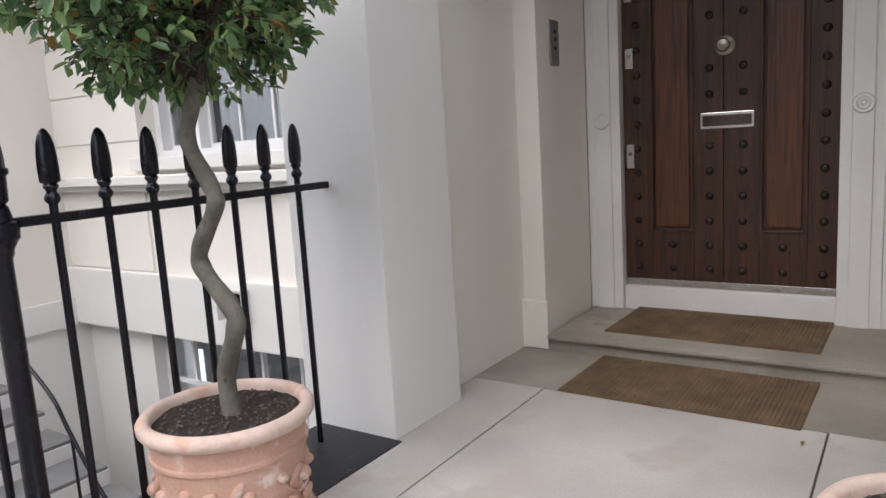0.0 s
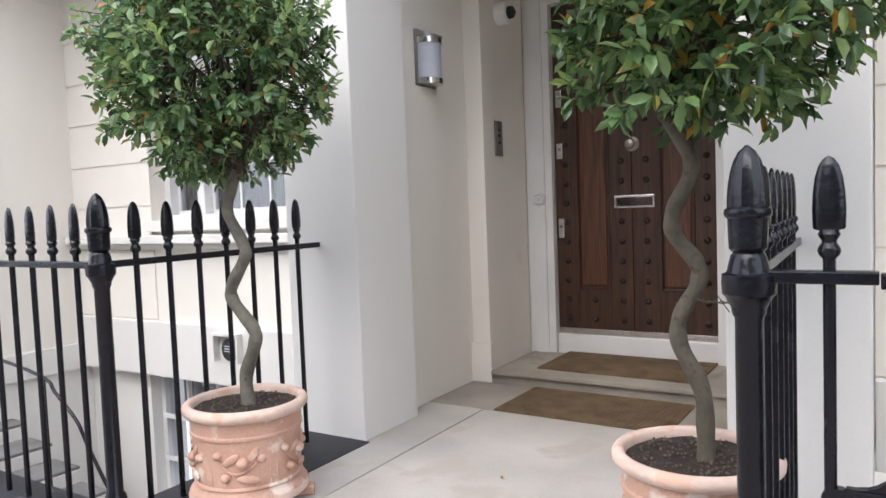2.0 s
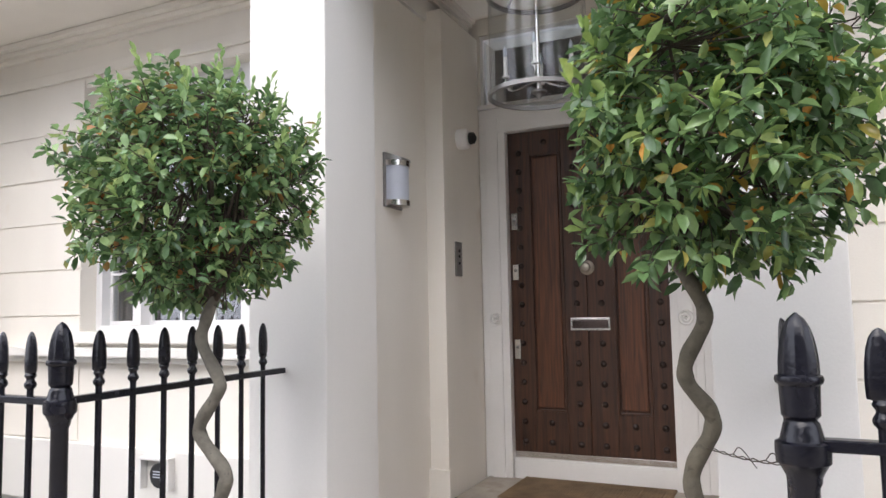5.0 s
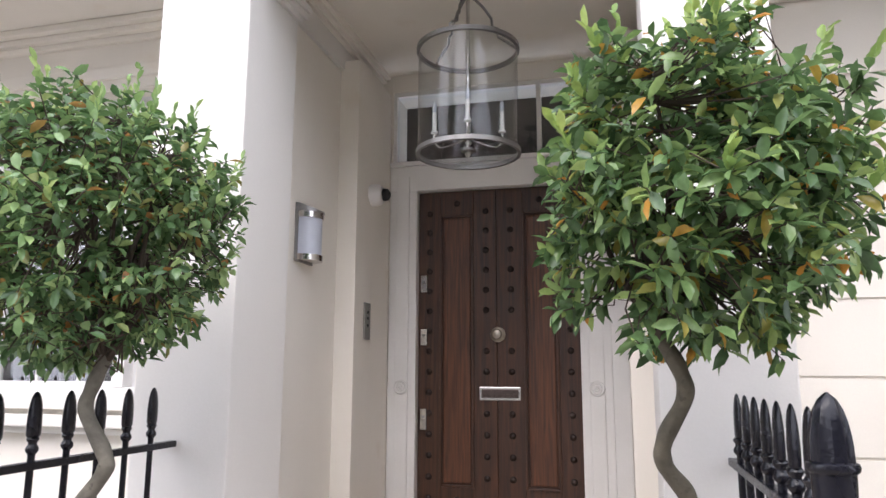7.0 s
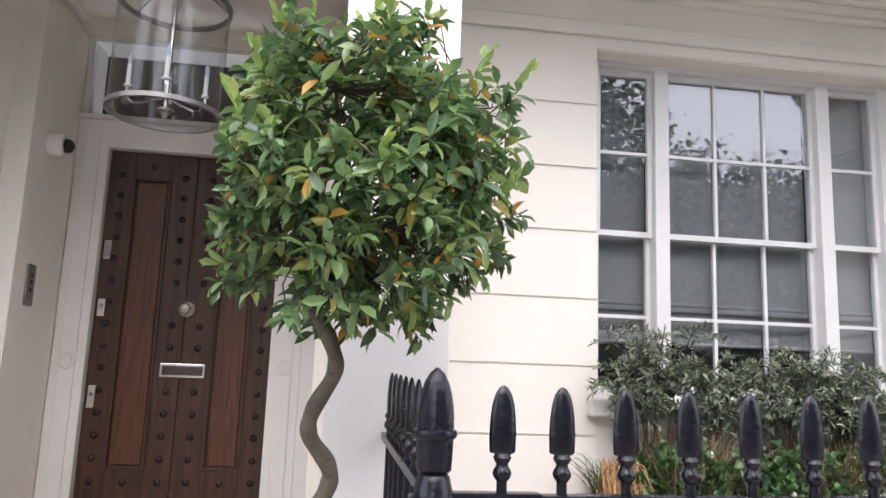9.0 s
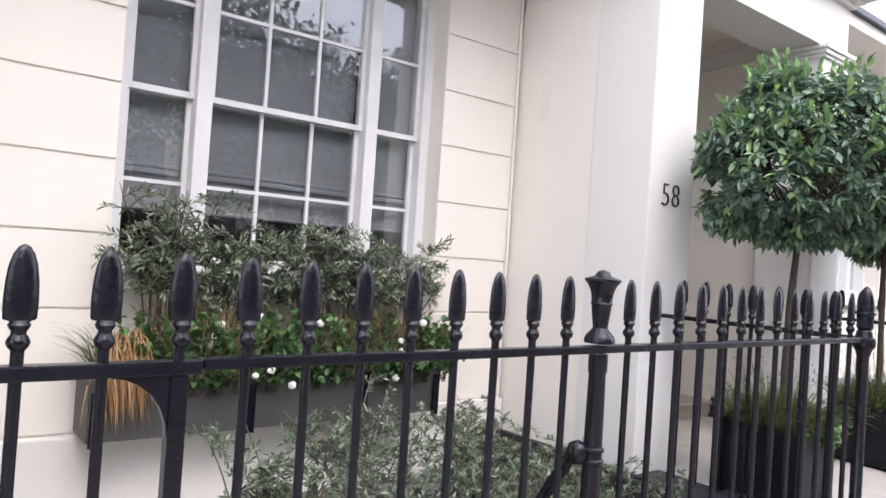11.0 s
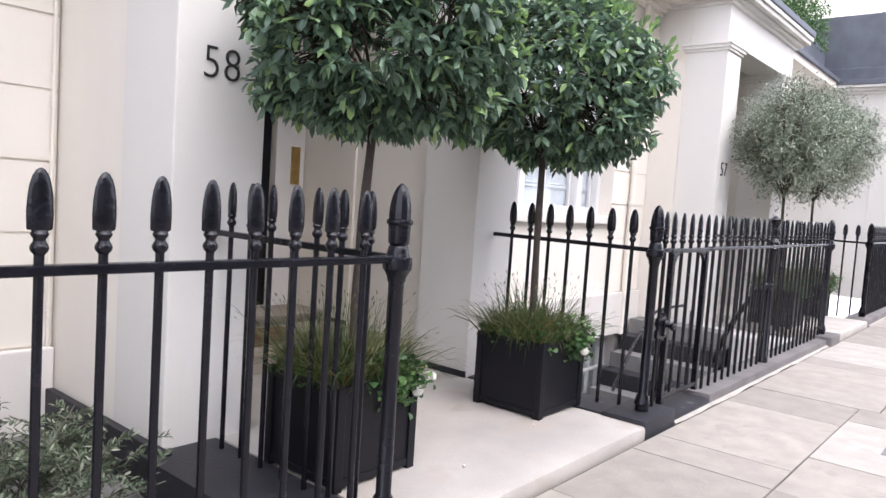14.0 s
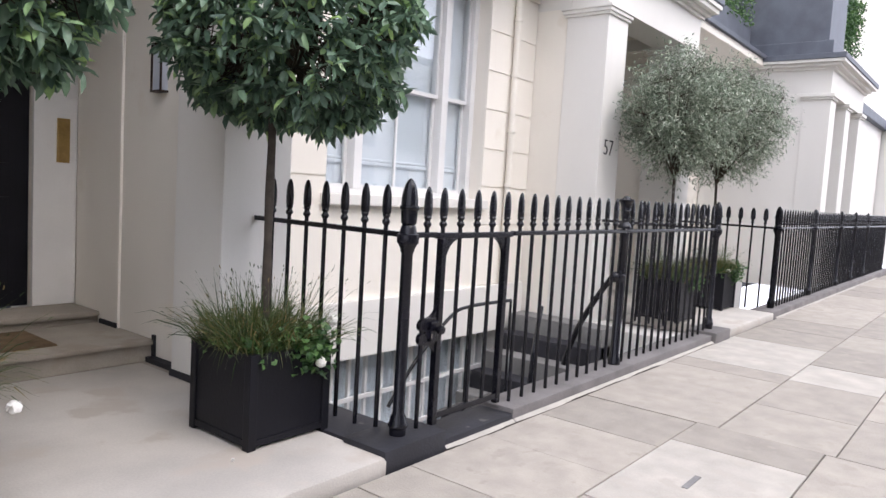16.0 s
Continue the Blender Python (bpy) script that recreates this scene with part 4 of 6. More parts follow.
wall_lamp(-1.006, 3.635, 2.265, 1, "half-round steel wall lamp with frosted glass")
t = thing("intercom_panel", "slim brushed steel intercom panel beside the door", "intercom", (-0.869, 4.37, 1.815))
part("plate", box(B(), 0, -0.055, -0.125, 0.012, 0.055, 0.125, 0.003), BRUSHED, t)
for k, z in enumerate((0.06, 0.02, -0.03)):
    part("button", lathe(B(), [(0.0, 0), (0.011, 0), (0.011, 0.004), (0.0, 0.005)], 12, m=Matrix.Translation((0.012, 0, z)) @ Matrix.Rotation(radians(90), 4, 'Y')), DARK, t)
t = thing("security_camera", "white wall-mounted dome security camera with black lens", "camera unit", (-0.868, 4.44, 2.715))
part("housing", lathe(B(), [(0.0, 0), (0.075, 0), (0.078, 0.02), (0.078, 0.09), (0.06, 0.115), (0.0, 0.12)], 24, m=Matrix.Translation((-0.035, 0, 0)) @ Matrix.Rotation(radians(90), 4, 'Y')), WHITE, t, smooth=40)
part("lens", lathe(B(), [(0.045, 0), (0.042, 0.03), (0.02, 0.046), (0.0, 0.05)], 20, m=Matrix.Translation((0.086, 0, 0)) @ Matrix.Rotation(radians(90), 4, 'Y')), DARK, t, "black lens dome", smooth=40)


def lantern(x, y, z0, z1, r, top):
    t = thing("hanging_lantern", "large round glass hall lantern with bronze frame", "lantern", (x, y, z0))
    h = z1 - z0
    cyl = part("glass_cylinder", lathe(B(), [(r - 0.006, 0.01), (r - 0.006, h - 0.01)], 48, cap=False), LANT, t, smooth=60)
    cyl.visible_shadow = False
    for z in (0.0, h):
        part("ring", lathe(B(), [(r - 0.012, z - 0.012), (r + 0.006, z - 0.012), (r + 0.006, z + 0.012), (r - 0.012, z + 0.012), (r - 0.012, z - 0.012)], 48, cap=False), BRUSHED, t)
    bt = part("base_glass", lathe(B(), [(0.0, 0.0), (r - 0.013, 0.0)], 40, cap=False), LANT, t)
    bt.visible_shadow = False
    for k in range(3):
        a = 2 * math.pi * k / 3 + 0.4
        c, s = math.cos(a), math.sin(a)
        prof = [(r, h), (r, h + 0.03), (r * 0.92, h + 0.05), (r * 0.62, h + 0.10), (r * 0.60, h + 0.15), (r * 0.50, h + 0.16), (r * 0.48, h + 0.21), (r * 0.30, h + 0.28), (r * 0.10, h + 0.33), (0.01, h + 0.36)]
        part("strap", tube(B(), [(q * c, q * s, z) for q, z in prof], 0.008, 6), BRUSHED, t)
    part("stem", tube(B(), [(0, 0, 0.03), (0, 0, h + 0.40)], 0.011, 10), STEEL, t)
    part("hub", lathe(B(), [(0.0, h + 0.34), (0.03, h + 0.35), (0.035, h + 0.37), (0.02, h + 0.40), (0.0, h + 0.41)], 16), BRUSHED, t, smooth=50)
    part("finial", lathe(B(), [(0.0, -0.03), (0.014, -0.02), (0.02, 0.0), (0.045, 0.01), (0.045, 0.022), (0.0, 0.03)], 16), BRUSHED, t, smooth=50)
    for k in range(4):
        a = 2 * math.pi * k / 4 + 0.2
        c, s = math.cos(a), math.sin(a)
        arm = part("arm", tube(B(), smooth_pts([(0.02 * c, 0.02 * s, 0.08), (0.09 * c, 0.09 * s, 0.05), (0.155 * c, 0.155 * s, 0.035), (0.19 * c, 0.19 * s, 0.07), (0.19 * c, 0.19 * s, 0.12)]), 0.006, 6), STEEL, t)
        part("candle_tube", lathe(B(), [(0.022, 0.12), (0.022, 0.128), (0.012, 0.13), (0.012, 0.24), (0.0, 0.242)], 12, (0.19 * c, 0.19 * s, 0)), WHITE, arm)
        part("bulb", lathe(B(), [(0.006, 0.242), (0.014, 0.262), (0.011, 0.285), (0.0, 0.315)], 10, (0.19 * c, 0.19 * s, 0)), FROST, arm, smooth=60)
    part("chain", tube(B(), [(0, 0, h + 0.40), (0, 0, top - z0)], 0.008, 6), BRUSHED, t)
    part("ceiling_rose", lathe(B(), [(0.06, top - z0), (0.05, top - z0 - 0.02), (0.01, top - z0 - 0.035)], 16), BRUSHED, t)


lantern(0.035, 3.52, 2.68, 3.29, 0.288, 3.80)

# ---- potted bay trees ----


def pot(at, seed):
    """Terracotta pot: turned body, rolled rim, raised fruit and leaf swags, soil and feet."""
    t = thing("terracotta_pot", "weathered terracotta pot with raised fruit swags on feet", "plant pot", at, "terracotta pots")
    body = part("body", lathe(B(), [(0.0, 0.045), (0.205, 0.045), (0.232, 0.05), (0.240, 0.065), (0.236, 0.085), (0.226, 0.098), (0.214, 0.112), (0.212, 0.122), (0.218, 0.128), (0.216, 0.136), (0.211, 0.141), (0.212, 0.20), (0.216, 0.30), (0.219, 0.345), (0.226, 0.350), (0.226, 0.360), (0.220, 0.366), (0.221, 0.44), (0.21, 0.45)], 56, cap=False), TERRA, t, smooth=40)
    part("base_band", lathe(B(), [(0.2415, 0.056), (0.2425, 0.066), (0.2385, 0.086)], 56, cap=False), TERRA_RIM, body, smooth=60)
    part("rim", lathe(B(), [(0.219, 0.425), (0.238, 0.430), (0.250, 0.444), (0.252, 0.462), (0.244, 0.476), (0.230, 0.482), (0.218, 0.478), (0.211, 0.465), (0.210, 0.43)], 56, cap=False), TERRA_RIM, t, "bleached rolled rim", smooth=60)
    bm = B()
    n, rr = 40, 0.211
    rings = []
    for k in range(9):
        r = rr * k / 8
        rings.append([bm.verts.new((r * math.cos(2 * math.pi * i / n), r * math.sin(2 * math.pi * i / n), 0.445 + random.uniform(-0.003, 0.003))) for i in range(n)])
    for a, b in zip(rings[1:], rings[2:]):
        for i in range(n):
            bm.faces.new((a[i], a[(i + 1) % n], b[(i + 1) % n], b[i]))
    bm.faces.new(rings[1])
    part("soil", bm, SOIL, t, "dark moist potting soil")
    rs = random.Random(seed)
    bm = B()
    for k in range(240):
        a, r = rs.uniform(0, 6.28), 0.2 * math.sqrt(rs.random())
        s = rs.uniform(0.002, 0.006)
        bmesh.ops.create_icosphere(bm, subdivisions=1, radius=s, matrix=Matrix.Translation((r * math.cos(a), r * math.sin(a), 0.452)) @ pose(0, 0, 0, rs.uniform(0, 90), rs.uniform(0, 90), 0) @ Matrix.Diagonal((1, 1, 0.6, 1)))
    part("bark_chips", bm, CHIP, t, kind="stuff")
    for k in range(3):
        a = 2 * math.pi * k / 3 + seed * 0.7
        bm = box(B(), 0.185, -0.03, 0.0, 0.262, 0.03, 0.0445, 0.008)
        for v in bm.verts:
            v.co = Matrix.Rotation(a, 3, 'Z') @ v.co
        part("foot", bm, TERRA, t, "small terracotta pot foot")
    # swags: four panels of stem, leaves and fruit
    for q in range(5):
        a0 = 2 * math.pi * q / 5 + seed * 0.35

        def on(u, z, d=0.0):
            a = a0 + u / 0.215
            return Vector(((0.213 + d) * math.cos(a), (0.213 + d) * math.sin(a), z))
        bm = B()
        tube(bm, smooth_pts([on(-0.085, 0.275), on(-0.05, 0.225, 0.004), on(-0.01, 0.205, 0.005), on(0.04, 0.225, 0.004), on(0.085, 0.262)], 4), 0.0055, 6)
        for u, z, s in ((-0.055, 0.19, 0.021), (-0.085, 0.285, 0.019), (0.012, 0.252, 0.025), (0.085, 0.262, 0.019)):
            bmesh.ops.create_icosphere(bm, subdivisions=2, radius=s, matrix=Matrix.Translation(on(u, z, 0.003)))
        for u, z, w, ang in ((-0.03, 0.268, 0.042, 35), (0.035, 0.178, 0.05, -10), (0.055, 0.285, 0.036, 60)):
            c = on(u, z, 0.004)
            a = a0 + u / 0.215
            mm = Matrix.Translation(c) @ Matrix.Rotation(a + math.pi / 2, 4, 'Z') @ Matrix.Rotation(radians(-ang), 4, 'Y') @ Matrix.Diagonal((w, 0.009, w * 0.42, 1))
            bmesh.ops.create_icosphere(bm, subdivisions=2, radius=1, matrix=mm)
        part("swag", bm, TERRA, body, "raised fruit and leaf swag", smooth=60)
        bm = B()
        for u in (-0.122, 0.122):
            for z0, z1 in ((0.15, 0.335),):
                tube(bm, [on(u * 0.98, z0, -0.002), on(u * 0.98, z1, -0.002)], 0.005, 6)
        part("panel_bead", bm, TERRA, body, smooth=60)
    return t


def crown_leaves(rs, c, rx, rz, n_tip, per, flat_bottom=0.0, hollow=0.62, seedv=0.0, hang=0.15, loose=0.0):
    """Stalk ends and directions of leaf rosettes over a clipped, uneven ball; also the twig ends."""
    pos, dirs, tips = [], [], []
    while len(tips) < n_tip:
        v = rs.normal(size=3)
        v /= np.linalg.norm(v)
        f = 1.0 + 0.20 * noise.noise((v[0] * 2.3 + seedv, v[1] * 2.3, v[2] * 2.3)) + 0.10 * noise.noise((v[0] * 6 + seedv, v[1] * 6, v[2] * 6))
        r = f * (rs.uniform(hollow, 1.0) ** 0.55)
        p = np.array([v[0] * rx * r, v[1] * rx * r, v[2] * rz * r])
        if flat_bottom and p[2] < -rz * flat_bottom:
            p[2] = -rz * flat_bottom + rs.uniform(-0.05, 0.05)
        if noise.noise((p[0] * 5 + seedv, p[1] * 5, p[2] * 5)) < -0.36:
            continue
        tips.append(p + c)
        out = v + np.array([0, 0, 0.30 + 0.45 * max(0.0, v[2])])
        out /= np.linalg.norm(out)
        side = np.cross(out, rs.normal(size=3))
        side /= np.linalg.norm(side)
        oth = np.cross(out, side)
        m = int(per + rs.randint(-2, 3))
        for k in range(m):
            a = k * 2.4 + rs.uniform(0, 0.8)
            lift = rs.uniform(0.1, 1.1)
            d = out * lift + (side * math.cos(a) + oth * math.sin(a)) * 0.9 + np.array([0, 0, -hang])
            pos.append(p + c - out * (k * 0.010) + rs.normal(size=3) * 0.05 * loose)
            dirs.append(d + rs.normal(size=3) * loose)
    return np.array(pos), np.array(dirs), tips


def bay_tree(label, base, trunk, crown_c, rx, rz, leaf, seed, n_tip, per=7, L=0.075, W=0.028, flat=0.0, bark=None, r0=0.033, r1=0.026, group="bay trees", hollow=0.62, young=None, loose=0.0):
    """Clipped standard tree: trunk, limbs and twigs, crown of single leaves."""
    rs = np.random.RandomState(seed)
    t = thing("bay_tree", label, "tree", base, group)
    o = np.array(base)
    pts = smooth_pts([Vector(p) - Vector(base) for p in trunk], 7)
    n = len(pts)
    rad = [r0 + (r1 - r0) * k / (n - 1) + 0.0016 * math.sin(k * 0.9) for k in range(n)]
    rad[0] *= 1.25
    part("trunk", tube(B(), pts, rad, 14), bark or BARK, t, smooth=70)
    c = np.array(crown_c) - o
    pos, dirs, tips = crown_leaves(rs, c, rx, rz, n_tip, per, flat, hollow, seed * 1.7, 0.5 if flat else 0.15, loose)
    top = np.array(pts[-1])
    forks = []
    for k in range(14):
        v = rs.normal(size=3)
        v /= np.linalg.norm(v)
        v[2] = v[2] * 0.8 + 0.25
        e = c + v * np.array([rx, rx, rz]) * rs.uniform(0.5, 0.85)
        mid = top * 0.55 + e * 0.45 + rs.normal(size=3) * 0.05 + np.array([0, 0, 0.04])
        line = smooth_pts([top - (0, 0, 0.02), mid, e], 4)
        part("limb", tube(B(), line, [r1 * 0.55 - (r1 * 0.55 - 0.004) * i / (len(line) - 1) for i in range(len(line))], 6), TWIG, t, smooth=70)
        forks += [np.array(p) for p in line[3:]]
    bm = B()
    for p in tips:
        ds = [np.linalg.norm(p - f) + rs.uniform(0, 0.05) for f in forks]
        f = forks[int(np.argmin(ds))]
        mid = (p + f) / 2 + rs.normal(size=3) * 0.03 + np.array([0, 0, -0.02])
        tube(bm, [f, mid, p], [0.0022, 0.0017, 0.0012] if loose else [0.0036, 0.0028, 0.0018], 4)
    part("twig_work", bm, TWIG, t, kind="stuff")
    me = leaves_mesh("crown", pos, dirs, L, W, leaf)
    ob = new("crown", me)
    ob.parent = t
    tagged(ob, "clipped crown of single leaves")
    if young:
        sp, sd = [], []
        for p in tips:
            q = (p - c) / np.array([rx, rx, rz])
            if np.linalg.norm(q) > 0.86 and q[2] > -0.25 and rs.rand() < 0.10 + 0.22 * max(0.0, q[2]):
                up = q * 0.7 + np.array([0, 0, 0.8])
                for k in range(6):
                    sp.append(p + up * 0.012 * k)
                    sd.append(up + rs.normal(size=3) * 0.42)
        ob = new("young_shoot_work", leaves_mesh("young_shoot_work", np.array(sp), np.array(sd), L * 0.78, W * 0.85, young, droop=0.05))
        ob.parent = t
        tagged(ob, "fresh yellow-green shoot tips", "", "", "stuff")
    return t


P1, P2 = (-0.885, 1.905), (0.985, 2.060)
for q, s, k, kz in (((P1[0], P1[1] - 0.02), 1.0, 1.065, 0.945), ((P2[0], P2[1] - 0.01), 2.3, 1.05, 0.935)):
    pot((*q, SLAB), s).scale = (k, k, kz)
bay_tree("clipped standard bay tree with a twisted grey trunk in a pot", (P1[0], P1[1], 0.48),
         [(P1[0] + a, P1[1] + b, z) for a, b, z in ((0.0, 0.0, 0.48), (-0.01, 0.0, 0.62), (0.058, -0.005, 0.765), (0.058, -0.005, 0.835), (-0.069, 0.005, 0.95), (-0.069, 0.0, 1.02), (0.021, 0.0, 1.145), (0.016, 0.0, 1.205), (-0.074, 0.005, 1.34), (-0.063, 0.01, 1.42), (-0.03, 0.03, 1.53))],
         (-1.04, 1.94, 2.0), 0.54, 0.535, BAY_A, 11, 1050, 7, 0.060, 0.028, r0=0.030, r1=0.024, hollow=0.35, young=TIP_A)
bay_tree("clipped standard bay tree with yellowing leaves and twisted trunk", (P2[0] + 0.03, P2[1], 0.46),
         [(P2[0] + a, P2[1] + b, z) for a, b, z in ((0.03, 0.0, 0.46), (0.03, 0.0, 0.58), (0.02, 0.0, 0.72), (-0.045, 0.0, 0.86), (-0.042, 0.0, 0.95), (0.016, -0.01, 1.06), (0.016, -0.03, 1.13), (-0.045, -0.05, 1.22), (-0.04, -0.07, 1.295), (0.018, -0.09, 1.41), (0.005, -0.11, 1.49), (-0.055, -0.13, 1.60))],
         (1.075, 1.95, 2.015), 0.485, 0.545, BAY_B, 23, 640, 8, 0.074, 0.031, bark=BARK_R, r0=0.029, r1=0.023, hollow=0.32, young=TIP_B)
t = thing("tie_wire", "thin twisted wire tying the tree to the railing", "wire", (P2[0] + 0.02, P2[1] - 0.02, 1.01))
for ph in (0.0, math.pi):
    pts = [(-0.03 + 0.28 * u / 24 + 0.004 * math.cos(u * 1.3 + ph), 0.02 - 0.61 * u / 24, 0.005 + 0.085 * u / 24 + 0.004 * math.sin(u * 1.3 + ph) - 0.012 * math.sin(math.pi * u / 24)) for u in range(25)]
    part("strand", tube(B(), pts, 0.0017, 5), TWIG, t)
for u in (0.35, 0.66):
    part("wire_end", tube(B(), smooth_pts([(-0.03 + 0.28 * u, 0.02 - 0.61 * u, 0.085 * u), (-0.01 + 0.28 * u, 0.0 - 0.61 * u, 0.085 * u + 0.02), (0.03 + 0.28 * u, -0.01 - 0.61 * u, 0.085 * u - 0.03)]), 0.0015, 5), TWIG, t)

# ---- second house: porch, steps, door ----
pb = porch(1, *PORCH[1], True)
porch_top(pb, *PORCH[1])
for a, b, c, d in ((6.03, 6.25, 6.23, 6.05), (8.095, 8.20, 8.10, 8.20)):
    part("pilaster", box(B(), a, 4.15, -0.02, b, 4.84, 3.62, 0.006), STUCCO, pb)
bm = B()
for a, b, c, d in ((5.65, 6.58, -0.02, 3.799), (7.772, 8.49, -0.02, 3.799), (6.581, 7.771, 2.85, 3.799)):
    box(bm, a, 4.87, c, b, 5.24, d)
setting("wall_porch_2", bm, STUCCO, "cream stucco wall round the black door", "wall")
fb = setting("entrance_floor_2", box(B(), 5.95, 1.300, SLAB - 0.11, 8.03, 3.66, SLAB, 0.02), PORTLAND, "pale limestone entrance slab worn at the edge", "floor", 50)
# stone behind the pier line takes the darker stained and shaded colour
part("slab", box(B(), 6.02, 2.723, SLAB - 0.09, 8.12, 4.84, SLAB - 0.002), WORN_SHADED, fb)
s1 = setting("doorstep_2", box(B(), 6.03, 3.665, SLAB, 8.20, 4.86, 0.19), WORN_SHADED, "two pale limestone doorsteps with rounded nosings", "step")
part("nosing", box(B(), 6.03, 3.64, 0.191, 8.20, 4.86, 0.225, 0.012), WORN_SHADED, s1, smooth=50)
part("upper_step", box(B(), 6.25, 4.44, 0.226, 8.09, 4.86, 0.275), WORN_SHADED, s1)
part("nosing", box(B(), 6.25, 4.41, 0.276, 8.09, 4.86, 0.315, 0.012), WORN_SHADED, s1, smooth=50)
sk = setting("skirting_2", box(B(), 8.190, 3.64, 0.226, 8.203, 4.15, 0.262), PLINTH, "stepped black skirting line along the porch wall", "skirting")
part("run", box(B(), 8.050, 3.246, SLAB, 8.112, 3.65, SLAB + 0.035), PLINTH, sk)
part("riser", box(B(), 8.098, 3.625, SLAB, 8.112, 3.662, 0.262), PLINTH, sk)
part("run", box(B(), 8.083, 4.148, 0.226, 8.094, 4.41, 0.262), PLINTH, sk)
part("run", box(B(), 7.994, 2.715, SLAB, 8.004, 3.246, SLAB + 0.045), PLINTH, sk)
d2 = thing("door_2", "black painted panelled front door with brass knob", "door", (6.58, DY, 0), kind="structure")
bm = B()
box(bm, 0, 0, 0.316, 1.19, 0.05, 2.85)
part("leaf", bm, PLANTER, d2)
for a in (0.14, 0.66):
    for z0, z1 in ((0.50, 1.15), (1.40, 2.60)):
        part("panel", box(B(), a, -0.014, z0, a + 0.39, -0.0005, z1, 0.006), PLANTER, d2)
part("knob", lathe(B(), [(0.03, 0), (0.03, 0.008), (0.014, 0.014), (0.014, 0.03), (0.034, 0.04), (0.036, 0.055), (0.02, 0.07), (0, 0.072)], 20, m=Matrix.Translation((0.63, -0.002, 1.28)) @ Matrix.Rotation(radians(90), 4, 'X')), BRASS, d2, "round brass knob", smooth=40)
sb = thing("door_surround", "white painted surround of the black door", "door frame", (0, 0, 0), kind="structure")
for x0, x1 in ((6.262, 6.579), (7.773, 8.092)):
    part("jamb", box(B(), x0, DY - 0.08, 0.316, x1, DY + 0.06, 3.0, 0.005), WHITE, sb)
part("lintel", box(B(), 6.262, DY - 0.09, 2.852, 8.092, DY + 0.06, 3.06, 0.005), WHITE, sb)
t = thing("letter_box", "slim bronze letter plate set in the door jamb", "letter box", (7.985, DY - 0.081, 1.60))
part("frame", box(B(), -0.048, -0.010, -0.17, 0.048, 0.0, 0.17, 0.003), BRASS, t)
part("flap", box(B(), -0.030, -0.014, -0.15, 0.026, -0.0105, 0.15, 0.002), BRASS, t)
mat_thing(6.75, 3.83, 7.54, 4.36, 0.225, "brown ribbed coir door mat before the black door")
wl2 = thing("wall_lamp", "dark framed lantern wall lamp with pale glass", "wall lamp", (8.185, 3.62, 2.10))
part("back_plate", box(B(), -0.012, -0.07, -0.16, -0.001, 0.07, 0.16), STUD, wl2)
bm = B()
for a in (-0.065, 0.053):
    for b in (-0.13, -0.024):
        box(bm, b, a, -0.15, b + 0.011, a + 0.012, 0.15)
box(bm, -0.131, -0.066, 0.15, -0.012, 0.066, 0.163)
box(bm, -0.131, -0.066, -0.163, -0.012, 0.066, -0.15)
part("cage", bm, STUD, wl2, "dark metal cage")
part("glass_block", box(B(), -0.118, -0.052, -0.149, -0.025, 0.052, 0.149), FROST, wl2)


def house_number(text, x, z, size=0.16):
    cu = bpy.data.curves.new("house_number", 'FONT')
    cu.body, cu.size, cu.extrude, cu.space_character = text, size, 0.004, 1.08
    cu.offset = -0.0042
    cu.materials.append(INK)
    ob = new("house_number", cu)
    ob.matrix_world = pose(x, YP - 0.005, z, 90, 0, 0)
    ob.scale = (1.0, 1.10, 1)
    return tagged(ob, "black painted house number on the porch pier", "house number")


house_number("58", 5.762, 1.905, 0.212)
house_number("57", 12.93, 1.90, 0.235)

# ---- third and fourth porches ----
pc = porch(2, *PORCH[2], True)
porch_top(pc, *PORCH[2])
setting("wall_porch_3", box(B(), 12.85, 4.87, -0.02, 15.69, 5.24, 3.799), STUCCO, "cream stucco wall at the back of the porch", "wall")
setting("entrance_floor_3", box(B(), 13.33, 1.30, SLAB - 0.11, 15.22, 4.86, SLAB, 0.02), PORTLAND, "pale limestone entrance slab between railings", "floor", 50)
d3 = thing("door_3", "dark panelled front door in shade", "door", (13.9, 4.83, 0), kind="structure")
part("leaf", box(B(), 0, 0, 0.10, 1.15, 0.038, 2.7), PLANTER, d3)
far = thing("porch", "projecting stucco porch with three square columns", "porch", (0, 0, 0), kind="structure")
for x in (19.95, 21.45, 22.95):
    part("column", box(B(), x, 1.80, -0.05, x + 0.46, 2.26, 3.44, 0.008), STUCCO_P, far)
    bm = B()
    for z0, z1, d in ((3.441, 3.485, 0.03), (3.486, 3.55, 0.06)):
        box(bm, x - d, 1.80 - d, z0, x + 0.46 + d, 2.26 + d, z1, 0.006)
    part("column_cap", bm, STUCCO_P, far)
part("side_wall", box(B(), 19.97, 2.262, -0.05, 20.35, 4.05, 3.549), STUCCO_P, far)
part("frieze", box(B(), 19.97, 1.82, 3.551, 23.4, 4.05, 3.98), STUCCO_P, far)
bm = B()
for z, d in ((3.981, 0.05), (4.035, 0.13), (4.09, 0.21)):
    box(bm, 19.97 - d, 1.82 - d, z, 23.4 + d, 4.05, z + 0.052, 0.008)
part("cornice", bm, STUCCO_P, far)
bm = B()
box(bm, 19.74, 1.59, 4.145, 23.63, 4.05, 4.24, 0.01)
box(bm, 20.0, 1.86, 4.241, 23.4, 4.05, 4.52, 0.02)
part("lead_roof", bm, LEAD, far, "dark blue-grey lead roof")
